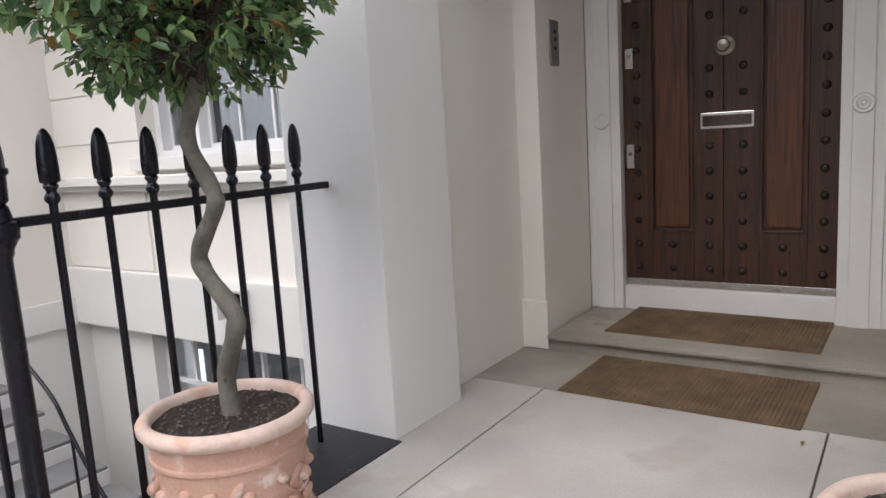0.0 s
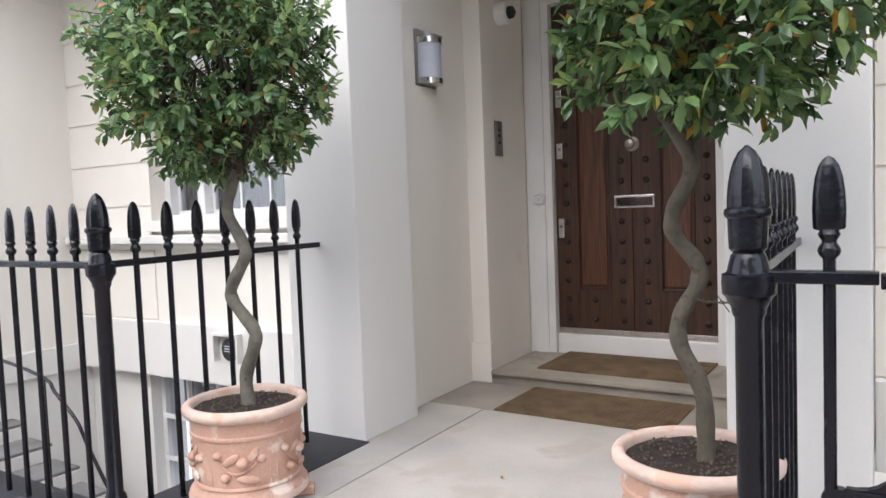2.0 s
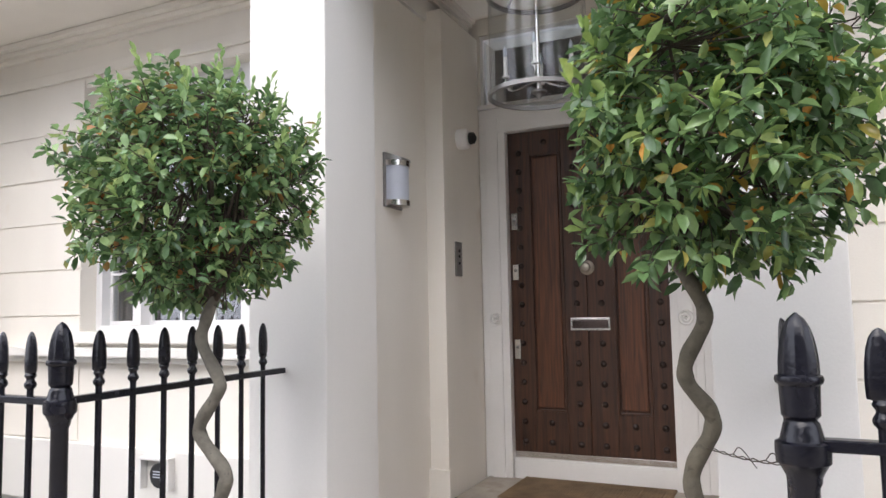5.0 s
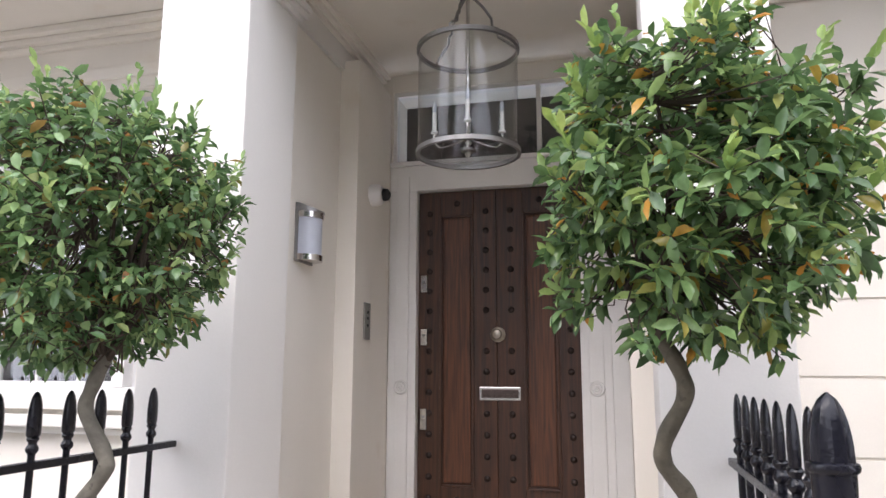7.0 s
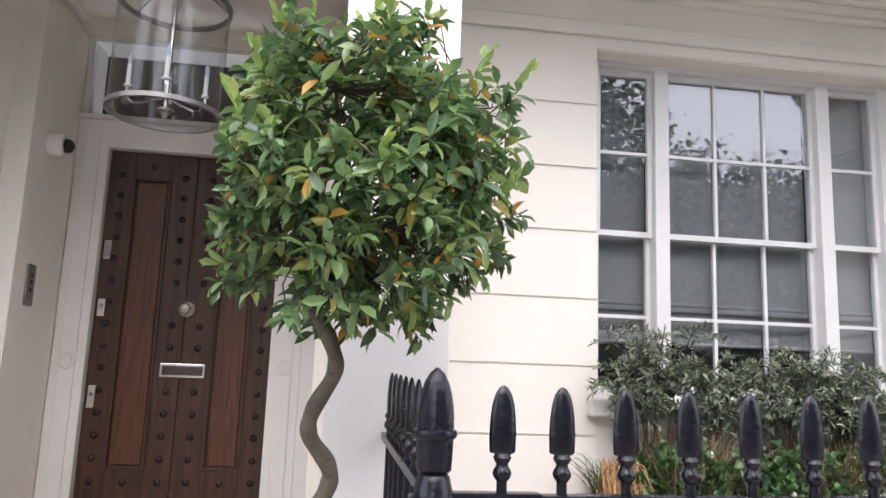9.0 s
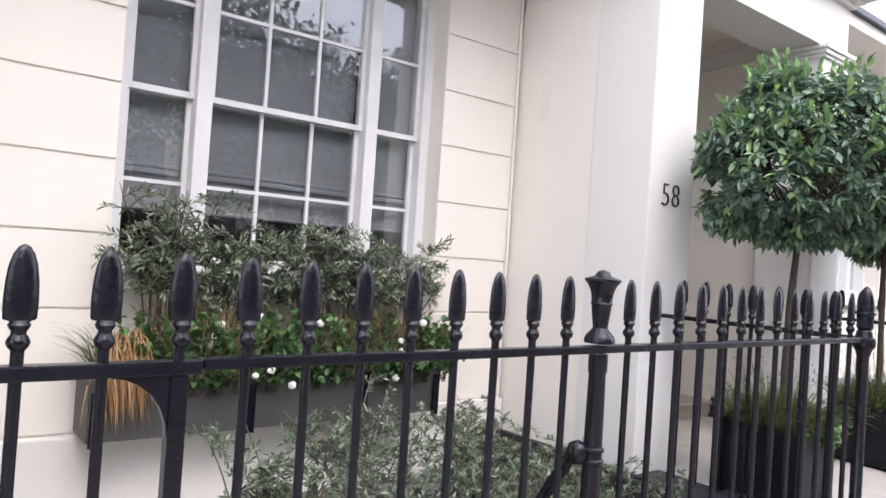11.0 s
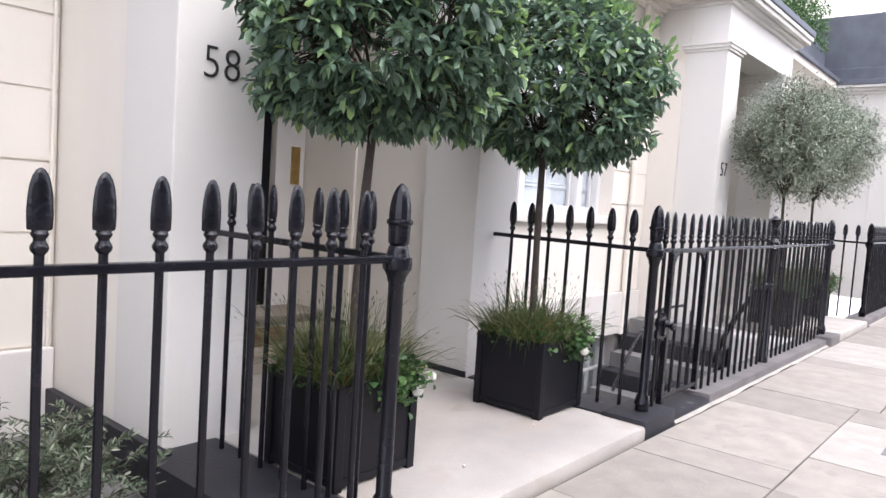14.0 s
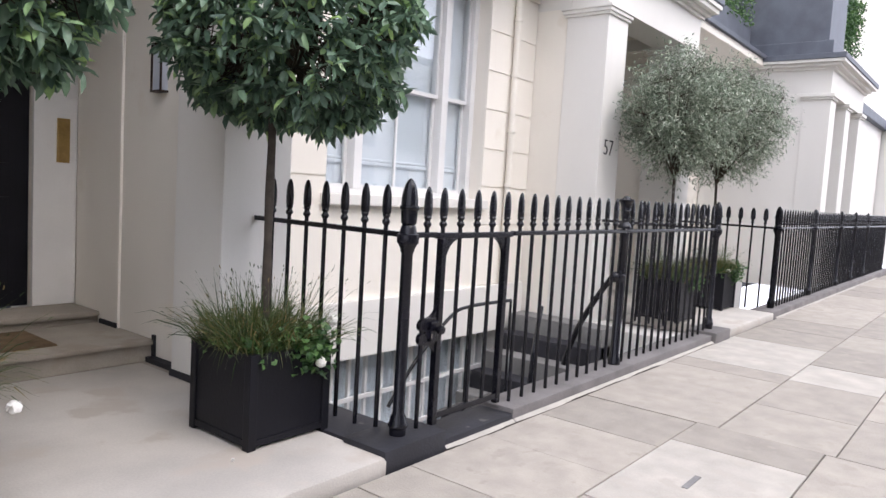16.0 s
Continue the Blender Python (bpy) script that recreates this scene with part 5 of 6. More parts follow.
scr = thing("roof_planter", "dark roof planter with a clipped hedge in it", "planter", (20.1, 1.95, 4.52))
part("box", box(B(), -0.05, 0.0, 0.0, 1.3, 2.1, 1.05, 0.01), LEAD, scr)
rs = np.random.RandomState(77)
n = 5200
pos = np.stack([rs.uniform(1.2, 3.3, n), rs.uniform(0.0, 0.6, n), 0.05 + rs.uniform(0, 1, n) ** 0.6 * 1.35], 1)
ob = new("hedge", leaves_mesh("hedge", pos, rs.normal(size=(n, 3)) + (0, -0.3, 0.3), 0.09, 0.04, ROSE))
ob.parent = scr
scr2 = thing("roof_planter", "dark balcony planter with trailing shrubs", "planter", (16.0, 3.2, 4.27))
part("box", box(B(), 0.0, 0.0, 0.0, 3.6, 0.4, 0.55, 0.01), LEAD, scr2)
n = 4200
pos = np.stack([rs.uniform(0.0, 3.6, n), rs.uniform(-0.05, 0.45, n), 0.45 + rs.uniform(0, 1, n) * 0.9], 1)
ob = new("shrub", leaves_mesh("shrub", pos, rs.normal(size=(n, 3)) + (0, -0.3, -0.1), 0.08, 0.035, ROSE))
ob.parent = scr2
for x0, x1, y in ((23.8, 30.0, 2.3), (30.1, 44.0, 2.0)):
    b_ = thing("far_house", "cream stucco house front further down the street", "house", (x0, y, 0))
    part("wall", box(B(), 0, 0, -0.05, x1 - x0, 2.0, 3.9), STUCCO_P, b_)
    part("roof", box(B(), -0.15, -0.15, 3.902, x1 - x0 + 0.15, 2.0, 4.15, 0.02), LEAD, b_)
    for k in range(2):
        w_ = part("window", box(B(), 0.5 + k * 1.2, -0.03, 1.1, 1.2 + k * 1.2, -0.002, 3.0), DARK, b_)
        part("sill", box(B(), 0.45 + k * 1.2, -0.08, 1.03, 1.25 + k * 1.2, -0.003, 1.098), STUCCO_P, w_)

# ---- square planters with standard trees ----


def sedge_tuft(t, name, w, h, n, seed, zbase, spread=1.15, material=None):
    rs = np.random.RandomState(seed)
    root = np.stack([rs.uniform(-w, w, n), rs.uniform(-w, w, n), np.full(n, zbase)], 1)
    ang = rs.uniform(0, 2 * math.pi, n)
    out = rs.uniform(0.04, 0.34, n)
    tip = root * np.array([spread, spread, 1]) + np.stack([np.cos(ang) * out, np.sin(ang) * out, h * rs.uniform(0.35, 1.1, n)], 1)
    ob = new(name, blades_mesh(name, root, tip, 0.006, material or SEDGE, 0.25))
    ob.parent = t
    return tagged(ob, "tuft of thin dry brown grass blades" if material else "tuft of thin green and brown grass blades")


def bloom(bm, c, r, rs):
    for k in range(9):
        v = rs.normal(size=3)
        v /= np.linalg.norm(v)
        mm = Matrix.Translation(Vector(c) + Vector(v) * r * 0.55) @ Vector(v).to_track_quat('Z', 'Y').to_matrix().to_4x4() @ Matrix.Diagonal((r * 0.55, r * 0.55, r * 0.16, 1))
        bmesh.ops.create_icosphere(bm, subdivisions=1, radius=1, matrix=mm)
    return bm


def box_planter(at, seed, w=0.232, h=0.475, flowers=()):
    """Black panelled timber planter with grass, geraniums and blooms."""
    t = thing("square_planter", "black painted timber planter filled with grasses and white geraniums", "planter", at, "square planters")
    for sx in (-1, 1):
        for sy in (-1, 1):
            part("corner_post", box(B(), sx * w - 0.024, sy * w - 0.024, 0.0, sx * w + 0.024, sy * w + 0.024, h, 0.004), PLANTER, t)
    for k in range(4):
        a = k * math.pi / 2
        bm = B()
        m = 1
        for i in range(m):
            x0 = -w + 0.025 + (2 * w - 0.05) * i / m
            box(bm, x0 + 0.0007, w - 0.002, 0.05, x0 + (2 * w - 0.05) / m - 0.0007, w + 0.014, h - 0.045, 0.002)
        for v in bm.verts:
            v.co = Matrix.Rotation(a, 3, 'Z') @ v.co
        pn = part("side_panel", bm, PLANTER, t)
        for nm, za, zb in (("bottom_rail", 0.018, 0.052), ("top_rail", h - 0.047, h - 0.004)):
            bm = box(B(), -w + 0.025, w - 0.004, za, w - 0.025, w + 0.021, zb, 0.003)
            for v in bm.verts:
                v.co = Matrix.Rotation(a, 3, 'Z') @ v.co
            part(nm, bm, PLANTER, pn)
    part("soil", box(B(), -w + 0.01, -w + 0.01, h - 0.09, w - 0.01, w - 0.01, h - 0.05), SOIL, t)
    sedge_tuft(t, "grass_tuft", w * 1.0, 0.21, 1500, seed, h - 0.06)
    rs = np.random.RandomState(seed + 9)
    n = 330
    cx = np.array([(-0.6, 0.3), (-0.75, -0.3), (0.0, 0.5), (0.6, 0.4), (0.75, -0.1), (-0.2, -0.4)]) * w
    root = np.concatenate([cx[rs.randint(0, 6, n)] + rs.normal(size=(n, 2)) * 0.035, np.full((n, 1), h - 0.06)], 1)
    out = root[:, :2] / w * rs.uniform(0.08, 0.30, n)[:, None] + rs.normal(size=(n, 2)) * 0.085
    tip = root + np.concatenate([out, rs.uniform(0.18, 0.42, n)[:, None]], 1)
    ob = new("stalk_work", blades_mesh("stalk_work", root, tip, 0.0042, SEDGE, 0.18))
    ob.parent = t
    tagged(ob, "thin flowering grass stalks", "", "", "stuff")
    n = 150
    ob = new("seed_work", leaves_mesh("seed_work", tip[:n], tip[:n] - root[:n], 0.030, 0.007, SEDGE))
    ob.parent = t
    tagged(ob, "brown grass seed heads", "", "", "stuff")
    n = 130
    a = rs.uniform(0, 2 * math.pi, n)
    root = np.stack([np.cos(a) * w * 0.9, np.sin(a) * w * 0.9, np.full(n, h + 0.02)], 1)
    tip = root + np.stack([np.cos(a) * 0.11, np.sin(a) * 0.11, -rs.uniform(0.0, 0.13, n)], 1) + rs.normal(size=(n, 3)) * 0.03
    ob = new("hanging_blades", blades_mesh("hanging_blades", root, tip, 0.005, SEDGE, 0.5))
    ob.parent = t
    tagged(ob, "drooping brown grass blades", "", "", "stuff")
    rs = np.random.RandomState(seed + 5)
    n = 420
    pos = np.stack([rs.uniform(-w * 1.1, w * 1.1, n), rs.uniform(-w * 1.15, w * 1.1, n), h - 0.05 + rs.uniform(0, 0.10, n)], 1)
    cl = rs.normal(size=(420, 3)) * (0.06, 0.05, 0.055) + (w * 0.45, -w * 1.05, h - 0.01)
    pos = np.concatenate([pos, cl])
    ob = new("geranium_leaves", leaves_mesh("geranium_leaves", pos, rs.normal(size=(len(pos), 3)) + (0, -0.2, 0.4), 0.042, 0.040, ROSE, droop=0.1))
    ob.parent = t
    tagged(ob, "", "", "", "stuff")
    for f in flowers:
        part("bloom", bloom(B(), f, 0.038, rs), PETAL, t, "white geranium bloom")
    return t


HB = 0.475
box_planter((6.18, 2.045, SLAB), 31, flowers=((0.36, -0.24, 0.43), (0.20, -0.30, 0.40)))
box_planter((7.815, 2.045, SLAB), 37, flowers=((0.24, -0.27, 0.60), (0.13, -0.32, 0.40), (0.28, -0.05, 0.54)))
box_planter((13.45, 2.05, SLAB), 41, flowers=((0.2, -0.2, 0.55),))
box_planter((14.95, 2.05, SLAB), 43, flowers=((0.2, -0.2, 0.55), (-0.1, -0.25, 0.5)))
STAND = "clipped standard bay tree with dense dark crown in a planter"
bay_tree(STAND, (6.20, 2.02, 0.46), [(6.20, 2.02, 0.46), (6.205, 2.02, 0.8), (6.215, 2.02, 1.2), (6.235, 2.0, 1.72)], (6.30, 2.03, 2.20), 0.645, 0.60, BAY_C, 51, 1000, 9, 0.085, 0.034, 0.78, BARK2, 0.024, 0.022, hollow=0.75, young=TIP_C)
bay_tree(STAND, (7.85, 2.08, 0.46), [(7.85, 2.08, 0.46), (7.855, 2.08, 0.8), (7.86, 2.09, 1.2), (7.87, 2.10, 1.70)], (7.98, 2.08, 2.19), 0.66, 0.60, BAY_C, 57, 1000, 9, 0.085, 0.034, 0.80, BARK2, 0.024, 0.022, hollow=0.75, young=TIP_C)
OLV = "loose grey-green olive tree in a black planter"
bay_tree(OLV, (13.47, 2.08, 0.46), [(13.47, 2.08, 0.46), (13.50, 2.08, 1.0), (13.52, 2.1, 1.7)], (13.55, 2.1, 2.42), 0.76, 0.80, OLIVE_T, 61, 850, 22, 0.062, 0.014, 0.0, BARK2, 0.022, 0.018, "olive trees", 0.30, loose=0.9)
bay_tree(OLV, (14.97, 2.08, 0.46), [(14.97, 2.08, 0.46), (14.99, 2.08, 1.0), (15.0, 2.1, 1.7)], (15.15, 2.1, 2.48), 0.86, 0.86, OLIVE_T, 67, 900, 22, 0.062, 0.014, 0.0, BARK2, 0.022, 0.018, "olive trees", 0.30, loose=0.9)

# ---- window trough with shrubs and roses ----
tr = thing("window_trough", "grey metal trough on black brackets below the window", "planter", (2.47, YF - 0.37, 0.38))
part("body", box(B(), 0, 0, 0, 2.25, 0.32, 0.30, 0.006), GREYBOX, tr)
part("lip", box(B(), -0.012, -0.012, 0.301, 2.262, 0.335, 0.325, 0.005), GREYBOX, tr)
for x in (0.03, 0.86, 1.62, 2.20):
    part("bracket", box(B(), x - 0.025, -0.03, -0.02, x + 0.025, -0.013, 0.26, 0.006), BLACK, tr, "black iron bracket")
part("soil", box(B(), 0.02, 0.02, 0.302, 2.23, 0.30, 0.318), SOIL, tr)
rs = np.random.RandomState(91)


def shrub(name, label, category, at, size, n, L, W, material, seed, up=0.3, group=""):
    """Leafy mound: leaf rosettes on a bed of thin stems."""
    rs = np.random.RandomState(seed)
    t = thing(name, label, category, at, group)
    sx, sy, sz = size
    lo = 0.2
    bm = B()
    pos, dirs = [], []
    m = max(6, n // 26)
    for k in range(m):
        b = np.array([rs.uniform(-sx, sx) * 0.75, rs.uniform(-sy, sy) * 0.75, 0.0])
        e = np.array([b[0] * 1.25 + rs.normal() * 0.10, b[1] * 1.25 + rs.normal() * 0.08, sz * rs.uniform(0.45, 1.08)])
        mid = (b + e) / 2 + np.array([rs.normal() * 0.03, rs.normal() * 0.03, sz * 0.06])
        line = smooth_pts([b, mid, e], 3)
        tube(bm, line, [0.004, 0.0036, 0.0033, 0.003, 0.0026, 0.0022, 0.0018][:len(line)], 4)
        for i in range(26):
            f = rs.uniform(lo, 1.0)
            p = b + (e - b) * f + (mid - (b + e) / 2) * 4 * f * (1 - f) * 0.5
            d = (e - b) / np.linalg.norm(e - b) * rs.uniform(0.2, 0.9) + rs.normal(size=3) * 0.7 + (0, 0, up)
            pos.append(p)
            dirs.append(d)
    part("stem_work", bm, TWIG, t, kind="stuff")
    ob = new("foliage", leaves_mesh("foliage", np.array(pos), np.array(dirs), L, W, material))
    ob.parent = t
    tagged(ob, "", "", "", "stuff")
    return t


def spray_shrub(name, label, at, size, stems, laterals, L, W, material, seed, group, low=0.22, bark=None):
    """Airy olive-like bush: arching stems, drooping side sprays and paired narrow leaves."""
    rs = np.random.RandomState(seed)
    t = thing(name, label, "shrub", at, group)
    sx, sy, sz = size
    bm = B()
    pos, dirs = [], []
    for k in range(stems):
        b = np.array([rs.uniform(-sx, sx) * 0.35, rs.uniform(-sy, sy) * 0.4, 0.0])
        e = np.array([rs.uniform(-sx, sx), rs.uniform(-sy, sy), sz * rs.uniform(0.55, 1.0)])
        mid = b * 0.55 + e * 0.45 + np.array([0, 0, sz * 0.16])
        line = [np.array(p) for p in smooth_pts([b, mid, e], 5)]
        tube(bm, line, [0.006 - 0.0004 * i for i in range(len(line))], 4)
        for q in range(laterals):
            f = rs.uniform(low, 1.0)
            r0 = line[int(f * (len(line) - 1))]
            a = rs.uniform(0, 2 * math.pi)
            d = np.array([math.cos(a), math.sin(a) * 0.7, rs.uniform(0.1, 0.9)])
            ln = rs.uniform(0.10, 0.24)
            r2 = r0 + d * ln + np.array([0, 0, -0.35 * ln * rs.uniform(0.2, 1.4)])
            r1 = r0 + d * ln * 0.55
            spray = [np.array(p) for p in smooth_pts([r0, r1, r2], 4)]
            tube(bm, spray, [0.0026 - 0.0002 * i for i in range(len(spray))], 4)
            m = max(6, int(ln / (L * 0.27)))
            for i in range(m):
                u = (i + 0.5) / m * (len(spray) - 1)
                p0, p1 = spray[int(u)], spray[min(int(u) + 1, len(spray) - 1)]
                p = p0 + (p1 - p0) * (u - int(u))
                ax = (spray[-1] - spray[0]) / np.linalg.norm(spray[-1] - spray[0])
                sd = np.cross(ax, rs.normal(size=3))
                sd /= np.linalg.norm(sd)
                for sg in (1, -1):
                    pos.append(p)
                    dirs.append(ax * rs.uniform(0.5, 1.1) + sd * sg * 0.8 + np.array([0, 0, 0.12]))
    part("stem_work", bm, bark or TWIG, t, kind="stuff")
    ob = new("foliage", leaves_mesh("foliage", np.array(pos), np.array(dirs), L, W, material))
    ob.parent = t
    tagged(ob, "", "", "", "stuff")
    return t


ZT = 0.69
for k, (x, h) in enumerate(((2.84, 1.00), (3.28, 0.84), (3.72, 0.86), (4.12, 0.82), (4.58, 0.80))):
    spray_shrub("olive_shrub", "grey-green olive shrub growing in the window trough", (x, YF - 0.20, ZT), (0.27 if k < 4 else 0.36, 0.10, h * 1.08), 14 if k < 4 else 9, 9, 0.058, 0.014, OLIVE, 100 + k, "olive shrubs", 0.5)
for k, x in enumerate((2.95, 3.35, 3.8, 4.2, 4.55)):
    rb = shrub("rose_bush", "green rose bush with white blooms in the trough", "rose", (x, YF - 0.33, ZT - 0.10), (0.26, 0.12, 0.42), 1700, 0.056, 0.048, ROSE, 130 + k, 0.2, "rose bushes")
    r2 = np.random.RandomState(160 + k)
    for q in range(5):
        part("bloom", bloom(B(), (r2.uniform(-0.24, 0.24), r2.uniform(-0.22, -0.08), r2.uniform(0.05, 0.46)), r2.uniform(0.020, 0.038), r2), PETAL, rb, "white rose bloom")
for x, h, s in ((2.62, 0.28, 171), (3.1, 0.42, 172), (3.95, 0.40, 173), (4.4, 0.38, 174)):
    g = thing("ornamental_grass", "tuft of ornamental grass in the trough", "grass", (x, YF - 0.25, ZT), "grass tufts")
    if s == 171:
        r2 = np.random.RandomState(s)
        n = 420
        root = np.stack([r2.uniform(-0.10, 0.10, n), r2.uniform(-0.10, 0.0, n), r2.uniform(0.10, 0.26, n)], 1)
        tip = root + np.stack([r2.normal(size=n) * 0.04, -r2.uniform(0.05, 0.22, n), -r2.uniform(0.15, 0.38, n)], 1)
        ob = new("drooping_blades", blades_mesh("drooping_blades", root, tip, 0.007, STRAW, 0.5))
        ob.parent = g
        sedge_tuft(g, "blades", 0.10, 0.26, 260, s, 0.0)
    else:
        sedge_tuft(g, "blades", 0.20, h, 700, s, 0.0, material=DRY)
# low shrubs standing on the slate slab behind the railings
for k, (x, y, h, sx) in enumerate(((4.02, 2.20, 0.66, 0.30), (4.38, 2.85, 0.74, 0.30), (4.85, 2.45, 0.50, 0.30), (5.20, 2.95, 0.42, 0.26), (4.75, 3.30, 0.66, 0.30))):
    spray_shrub("lavender_shrub", "silvery narrow-leaved shrub behind the railings", (x, y, -0.16), (sx * 1.5, 0.42, h), 14, 8, 0.044, 0.011, LAV, 200 + k, "silvery shrubs", 0.3, BARK)
for k, (x, y, h) in enumerate(((2.95, 2.55, 0.68), (3.45, 2.35, 0.74), (3.65, 3.05, 0.82))):
    tb = thing("tub", "round grey tub on the area ledge", "plant pot", (x, y, -0.32))
    part("body", lathe(B(), [(0.0, 0.0), (0.20, 0.0), (0.25, 0.30), (0.26, 0.32), (0.24, 0.32), (0.22, 0.28), (0.0, 0.28)], 24, cap=False), GREYBOX, tb, smooth=40)
    spray_shrub("lavender_shrub", "tall silvery narrow-leaved shrub behind the railings", (x, y, -0.04), (0.40, 0.36, h), 12, 8, 0.044, 0.011, LAV, 230 + k, "silvery shrubs", 0.3, BARK)
setting("slab_ledge", box(B(), 2.6, 2.15, -0.45, 3.849, YF - 0.05, -0.32, 0.006), STUCCO_P, "white painted ledge carrying shrub tubs", "ledge")

# ---- small fittings on the fronts ----


def downpipe(name, x, y, z0, z1, r, label):
    t = thing(name, label, "pipe", (x, y, z0))
    part("pipe", tube(B(), [(0, 0, 0), (0, 0, z1 - z0)], r, 10), STUCCO, t, smooth=60)
    for z in np.arange(0.45, z1 - z0, 0.62):
        part("collar", lathe(B(), [(r, z - 0.02), (r * 1.35, z - 0.018), (r * 1.35, z + 0.018), (r, z + 0.02)], 10), STUCCO, t, smooth=60)


downpipe("thin_pipe", 5.600, YF - 0.020, 0.10, 3.95, 0.012, "thin cream painted pipe in the wall corner")
downpipe("downpipe", 12.35, YF3 - 0.05, -0.2, 4.05, 0.038, "cream painted cast-iron downpipe on the front")
al = thing("meter_box", "white recessed vent box with a black dial", "meter", (-3.55, YF - 0.046, 0.05))
part("hood", box(B(), -0.02, -0.075, 0.225, 0.30, 0.0, 0.25, 0.004), WHITE, al)
part("cheek", box(B(), -0.02, -0.07, -0.01, 0.0, 0.0, 0.224), WHITE, al)
part("cheek", box(B(), 0.28, -0.07, -0.01, 0.30, 0.0, 0.224), WHITE, al)
part("dial", lathe(B(), [(0.0, 0), (0.10, 0), (0.10, 0.03), (0.08, 0.04), (0.0, 0.04)], 22, m=Matrix.Translation((0.16, -0.002, 0.10)) @ Matrix.Rotation(radians(90), 4, 'X')), DARK, al, "black round dial")
for k in range(3):
    part("text_bar", box(B(), 0.11, -0.046, 0.085 + 0.022 * k, 0.21, -0.0425, 0.094 + 0.022 * k), FROST, al)


def stairs(x0, y0, y1, n, dx, z0, label):
    t = thing("area_stairs", label, "stairs", (x0, y0, 0))
    for k in range(n):
        z = z0 - 0.145 * k
        sp = part("step", box(B(), dx * k, 0, z - 0.40, dx * (k + 1) - 0.001, y1 - y0, z - 0.031), STUCCO_P, t, "white painted step")
        part("tread", box(B(), dx * k - 0.01, -0.012, z - 0.03, dx * (k + 1) - 0.012, y1 - y0, z, 0.006), SLATE, sp, "grey stone tread")
    return t


st = stairs(-6.3, 2.62, 3.30, 11, 0.42, -0.42, "white painted stone stairs with grey treads in the area")
hr = thing("stair_handrail", "thin black iron handrail along the area stairs", "handrail", (-6.3, 2.60, 0))
part("rail", tube(B(), smooth_pts([(-0.4, 0, 0.55), (0.53, 0, 0.43), (1.6, 0, 0.30), (2.45, 0, 0.185), (2.62, 0, 0.08), (2.87, 0, -0.10), (3.0, 0, -0.28), (3.32, 0, -0.66), (3.9, 0, -1.15)]), 0.013, 8), BLACK, hr, smooth=60)
for x, z in ((0.9, 0.385), (1.7, 0.287), (2.48, 0.17), (3.02, -0.31), (3.30, -0.63)):
    part("baluster", tube(B(), [(x, 0, z), (x, 0, z - 0.85)], 0.010, 6), BLACK, hr)
# stairs and handrail of the second area
st2 = thing("area_stairs", "dark stone stairs and landing in the area", "stairs", (11.3, 2.35, 0))
for k in range(6):
    part("tread", box(B(), 0.24 * k, 0, -1.5, 1.50, 1.2, -0.95 + 0.19 * k, 0.01), SLATE if k % 2 else PLINTH, st2)
hr2 = thing("stair_handrail", "black iron handrail in the basement area", "handrail", (8.55, 1.75, 0))
part("rail", tube(B(), smooth_pts([(0.0, 0.05, 0.10), (0.25, 0.05, 0.36), (0.55, 0.05, 0.58), (0.75, 0.05, 0.63), (1.25, 0.05, 0.63)]), 0.012, 8), BLACK, hr2, smooth=60)
for x, z in ((0.75, 0.63), (1.25, 0.63)):
    part("baluster", tube(B(), [(x, 0.05, z), (x, 0.05, -0.6)], 0.010, 6), BLACK, hr2)
part("stay_bar", tube(B(), [(2.2, 0.35, 0.45), (1.95, 0.25, 0.10), (1.85, 0.22, -0.5)], 0.02, 8), BLACK, hr2)
for x, y, a in ((0.24, 1.96, 2.9), (-0.42, 3.72, 1.0), (0.02, 2.55, 2.0), (0.55, 3.35, 1.3)):
    lf = thing("fallen_leaf", "single dry brown leaf lying on the slab", "leaf", (x, y, SLAB + 0.003), "fallen leaves", rz=a)
    s = 1.0 if y < 2 else 0.45
    me = leaves_mesh("blade", np.array([[0, 0, 0.004]]), np.array([[1.0, 0, 0.05]]), 0.085 * s, 0.034 * s, DRYLEAF, droop=0.05)
    ob = new("blade", me)
    ob.parent = lf
for x, y in ((8.05, 1.42), (7.45, 1.75), (6.62, 1.62)):
    pt = thing("fallen_petal", "white petals fallen on the paving", "petal", (x, y, SLAB + 0.004), "fallen petals")
    part("petal", bloom(B(), (0, 0, 0.004), 0.012, np.random.RandomState(int(x * 10))), PETAL, pt)

# ---- across the street: trees and an added terrace, seen only in the panes ----


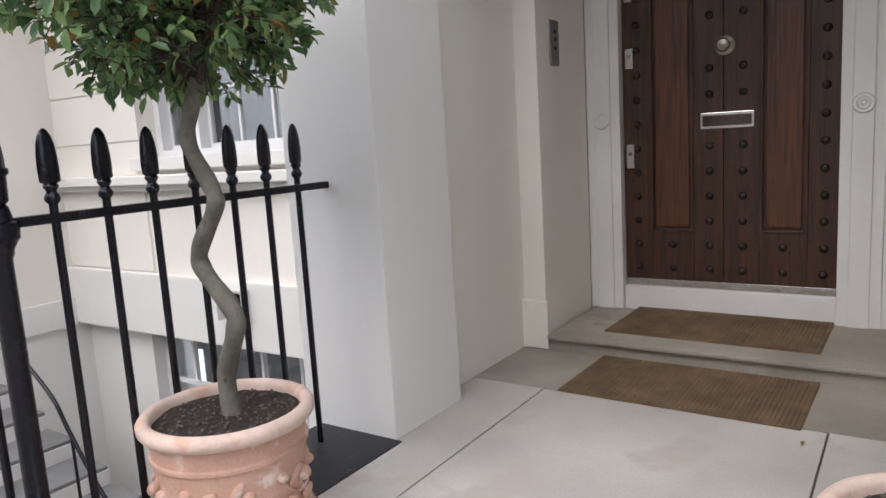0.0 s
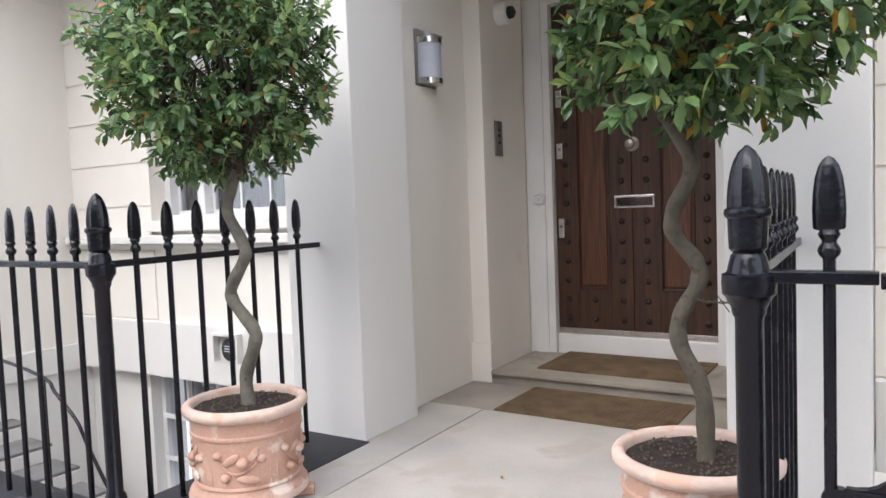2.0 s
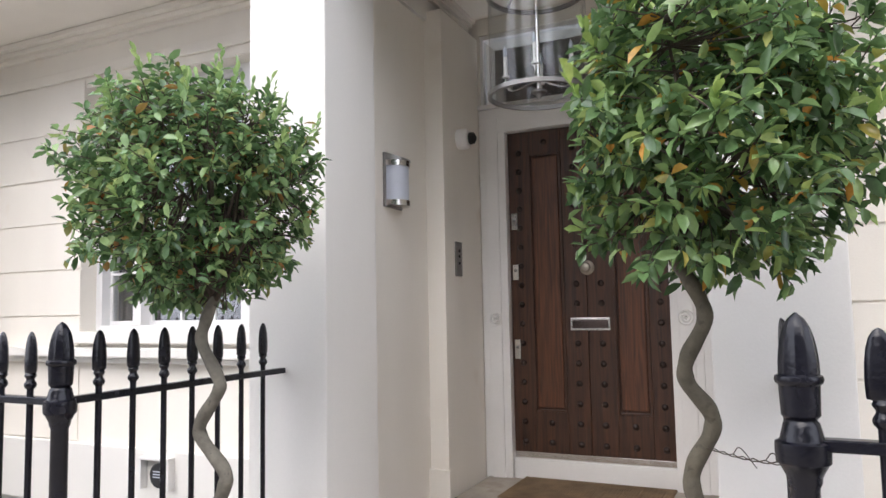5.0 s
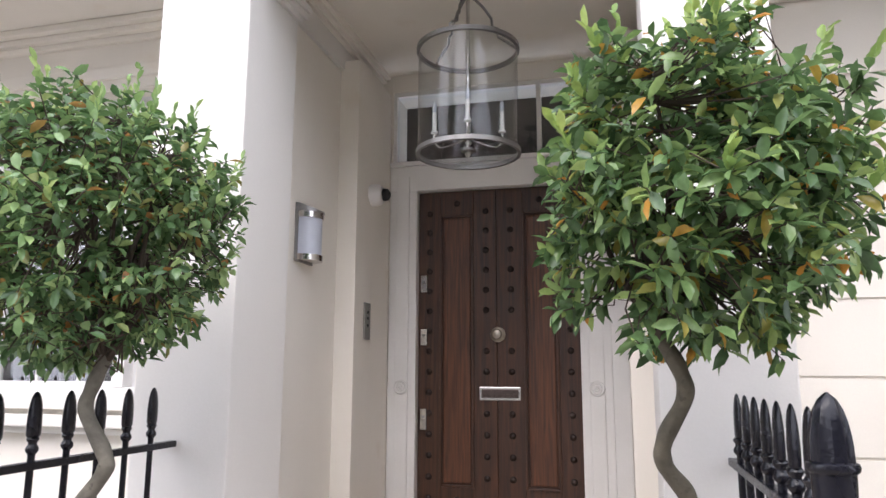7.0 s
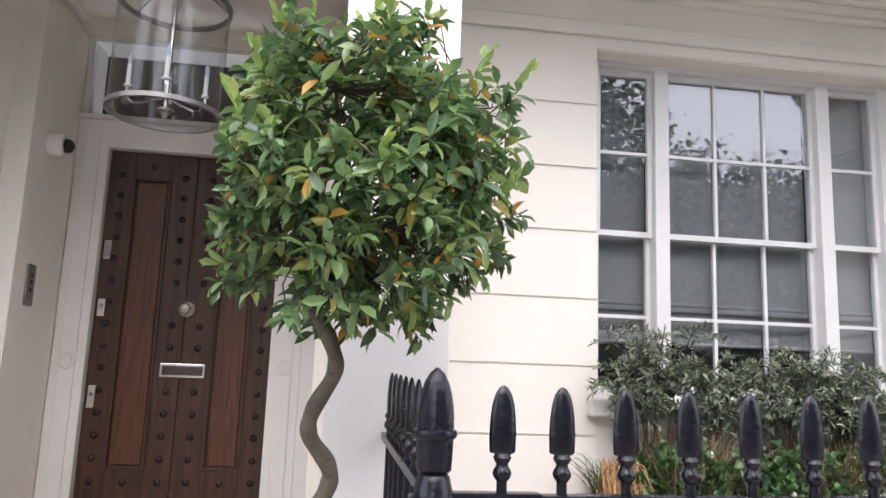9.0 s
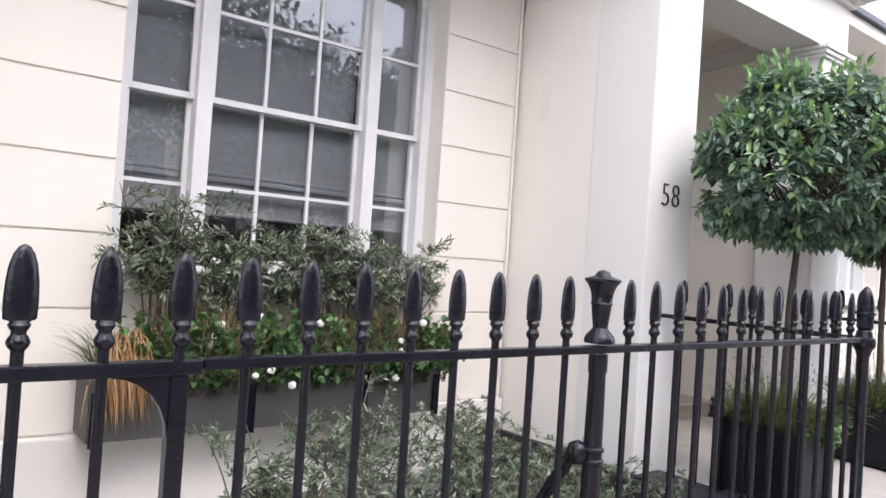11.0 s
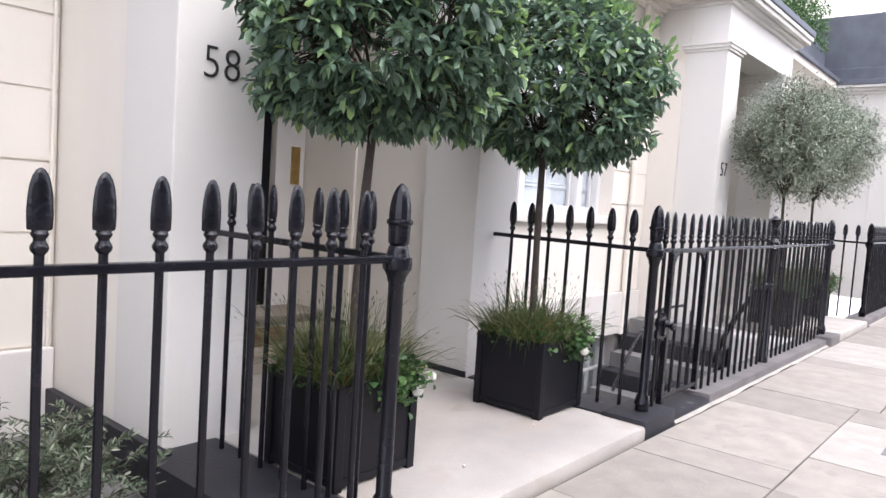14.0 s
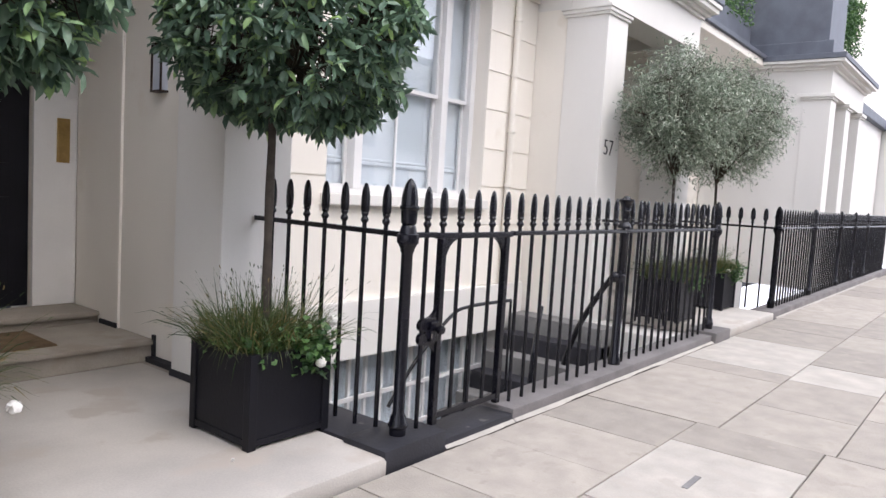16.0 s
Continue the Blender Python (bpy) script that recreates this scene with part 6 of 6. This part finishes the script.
def street_tree(x, y, h, r, seed):
    rs = np.random.RandomState(seed)
    t = thing("street_tree", "large leafy street tree across the road", "tree", (x, y, 0), "street trees")
    part("trunk", tube(B(), smooth_pts([(0, 0, -0.2), (0.1, 0, h * 0.3), (0, 0.1, h * 0.6)], 5), [0.28 - 0.013 * k for k in range(11)], 10), BARK2, t, smooth=70)
    bm = B()
    for k in range(12):
        v = rs.normal(size=3)
        v /= np.linalg.norm(v)
        tube(bm, [(0, 0, h * 0.45), (v[0] * r * 0.5, v[1] * r * 0.5, h * 0.6 + abs(v[2]) * r * 0.4), (v[0] * r * 0.9, v[1] * r * 0.9, h * 0.65 + abs(v[2]) * r * 0.8)], [0.10, 0.06, 0.02], 6)
    part("limbs", bm, BARK2, t)
    pos = []
    for k in range(230):
        v = rs.normal(size=3)
        v /= np.linalg.norm(v)
        c = v * r * rs.uniform(0.3, 1.0) + (0, 0, h * 0.66)
        pos.append(c + rs.normal(size=(64, 3)) * 0.46)
    pos = np.concatenate(pos)
    ob = new("crown", leaves_mesh("crown", pos, rs.normal(size=pos.shape), 0.25, 0.17, FARLEAF))
    ob.parent = t


street_tree(6.2, -13.0, 13.0, 5.0, 301)
street_tree(11.8, -13.4, 8.2, 3.2, 303)
street_tree(-7.5, -13.2, 11.5, 4.0, 305)
street_tree(16.0, -13.6, 8.2, 3.2, 307)
# invented terrace: holds back low sky light from the front and fills reflections
op = thing("added_terrace_opposite", "invented cream terrace across the road with grey windows, added to shape light", "building", (-25, -22, -0.2))
part("wall", box(B(), 0, -2, 0, 75, 0, 9.6), STUCCO, op)
part("roof", box(B(), -0.3, -2.2, 9.602, 75.3, 0.3, 10.0, 0.05), LEAD, op)
WME = mesh_of(box(B(), -0.6, -0.02, -1.0, 0.6, 0.04, 1.0), "window", BLIND)
for k in range(22):
    for z in (2.0, 5.0, 8.0):
        piece("window", WME, op, (1.8 + k * 3.3, 0.01, z))

# ---- flagstones, one by one ----
r = random.Random(5)
ROWS = [(1.312, 0.500), (0.494, -0.245), (-0.251, -0.93), (-0.936, -1.62), (-1.626, -2.298)]
FLAGS = {}
# (top, bottom, from, to, fixed joints); the courses shift beyond the cover slab
RUNS = [(a, b, -9.0, 10.07, ((8.17, 8.84, 9.44), (8.52, 9.62), (), (), ())[k]) for k, (a, b) in enumerate(ROWS)]
RUNS += [(1.312, 0.365, 10.07, 26, (11.05, 12.0, 12.7)), (0.359, -0.30, 10.07, 26, (11.85, 12.66)), (-0.306, -0.93, 10.07, 26, ()), (-0.936, -1.62, 10.07, 26, ()), (-1.626, -2.298, 10.07, 26, ())]
PALE = ((8.52, 0.494), (12.0, 1.312), (12.7, 1.312), (11.85, 0.359))
for j, (y1, y0, x, end, stop) in enumerate(RUNS):
    while x < end - 0.01:
        w = round(r.uniform(0.62, 1.22), 1)
        for s in stop:
            if x < s - 0.02 and x + w > s - 0.35:
                w = s - x
                break
        if x + w > end - 0.3:
            w = end - x
        pale = any(abs(x - a) < 0.02 and y1 == b for a, b in PALE)
        key = (round(w, 3), j, pale)
        if key not in FLAGS:
            FLAGS[key] = mesh_of(box(B(), 0.004, y0 + 0.001, -0.08, w - 0.004, y1 - (0.030 if y1 > 1.3 else 0.001), 0.0, 0.005), "flagstone", PALE_FLAG if pale else YORK)
        ob = piece("flagstone", FLAGS[key], pavement, (x, 0, r.uniform(-0.003, 0.002)))
        x += w
for x0, x1, y in ((-9.0, -1.345, 1.300), (1.475, 5.515, 1.300), (8.485, 9.155, 1.315), (9.165, 12.855, 1.315), (15.3, 24.0, 1.300)):
    bm = B()
    n = int((x1 - x0) / 0.045)
    edge = []
    for k in range(n + 1):
        x = x0 + (x1 - x0) * k / n
        wd = 0.016 + 0.022 * max(0.0, noise.noise((x * 3.1, y, 0.7)) + 0.35) + r.uniform(0, 0.006)
        edge.append((bm.verts.new((x, y - 0.001, 0.016)), bm.verts.new((x, y - wd * 0.5, 0.011)), bm.verts.new((x, y - wd, 0.0022))))
    for a, b in zip(edge, edge[1:]):
        bm.faces.new((a[0], b[0], b[1], a[1]))
        bm.faces.new((a[1], b[1], b[2], a[2]))
    fillet = part("mortar_fillet", bm, PALE_FLAG, pavement, "pale mortar along the plinth", smooth=60)
cover = thing("coal_plate", "small iron lifting slot in a pale cover slab", "cover plate", (9.05, 0.17, 0.001))
part("slot", box(B(), -0.10, -0.016, 0.0, 0.10, 0.016, 0.006, 0.002), SLATE, cover)
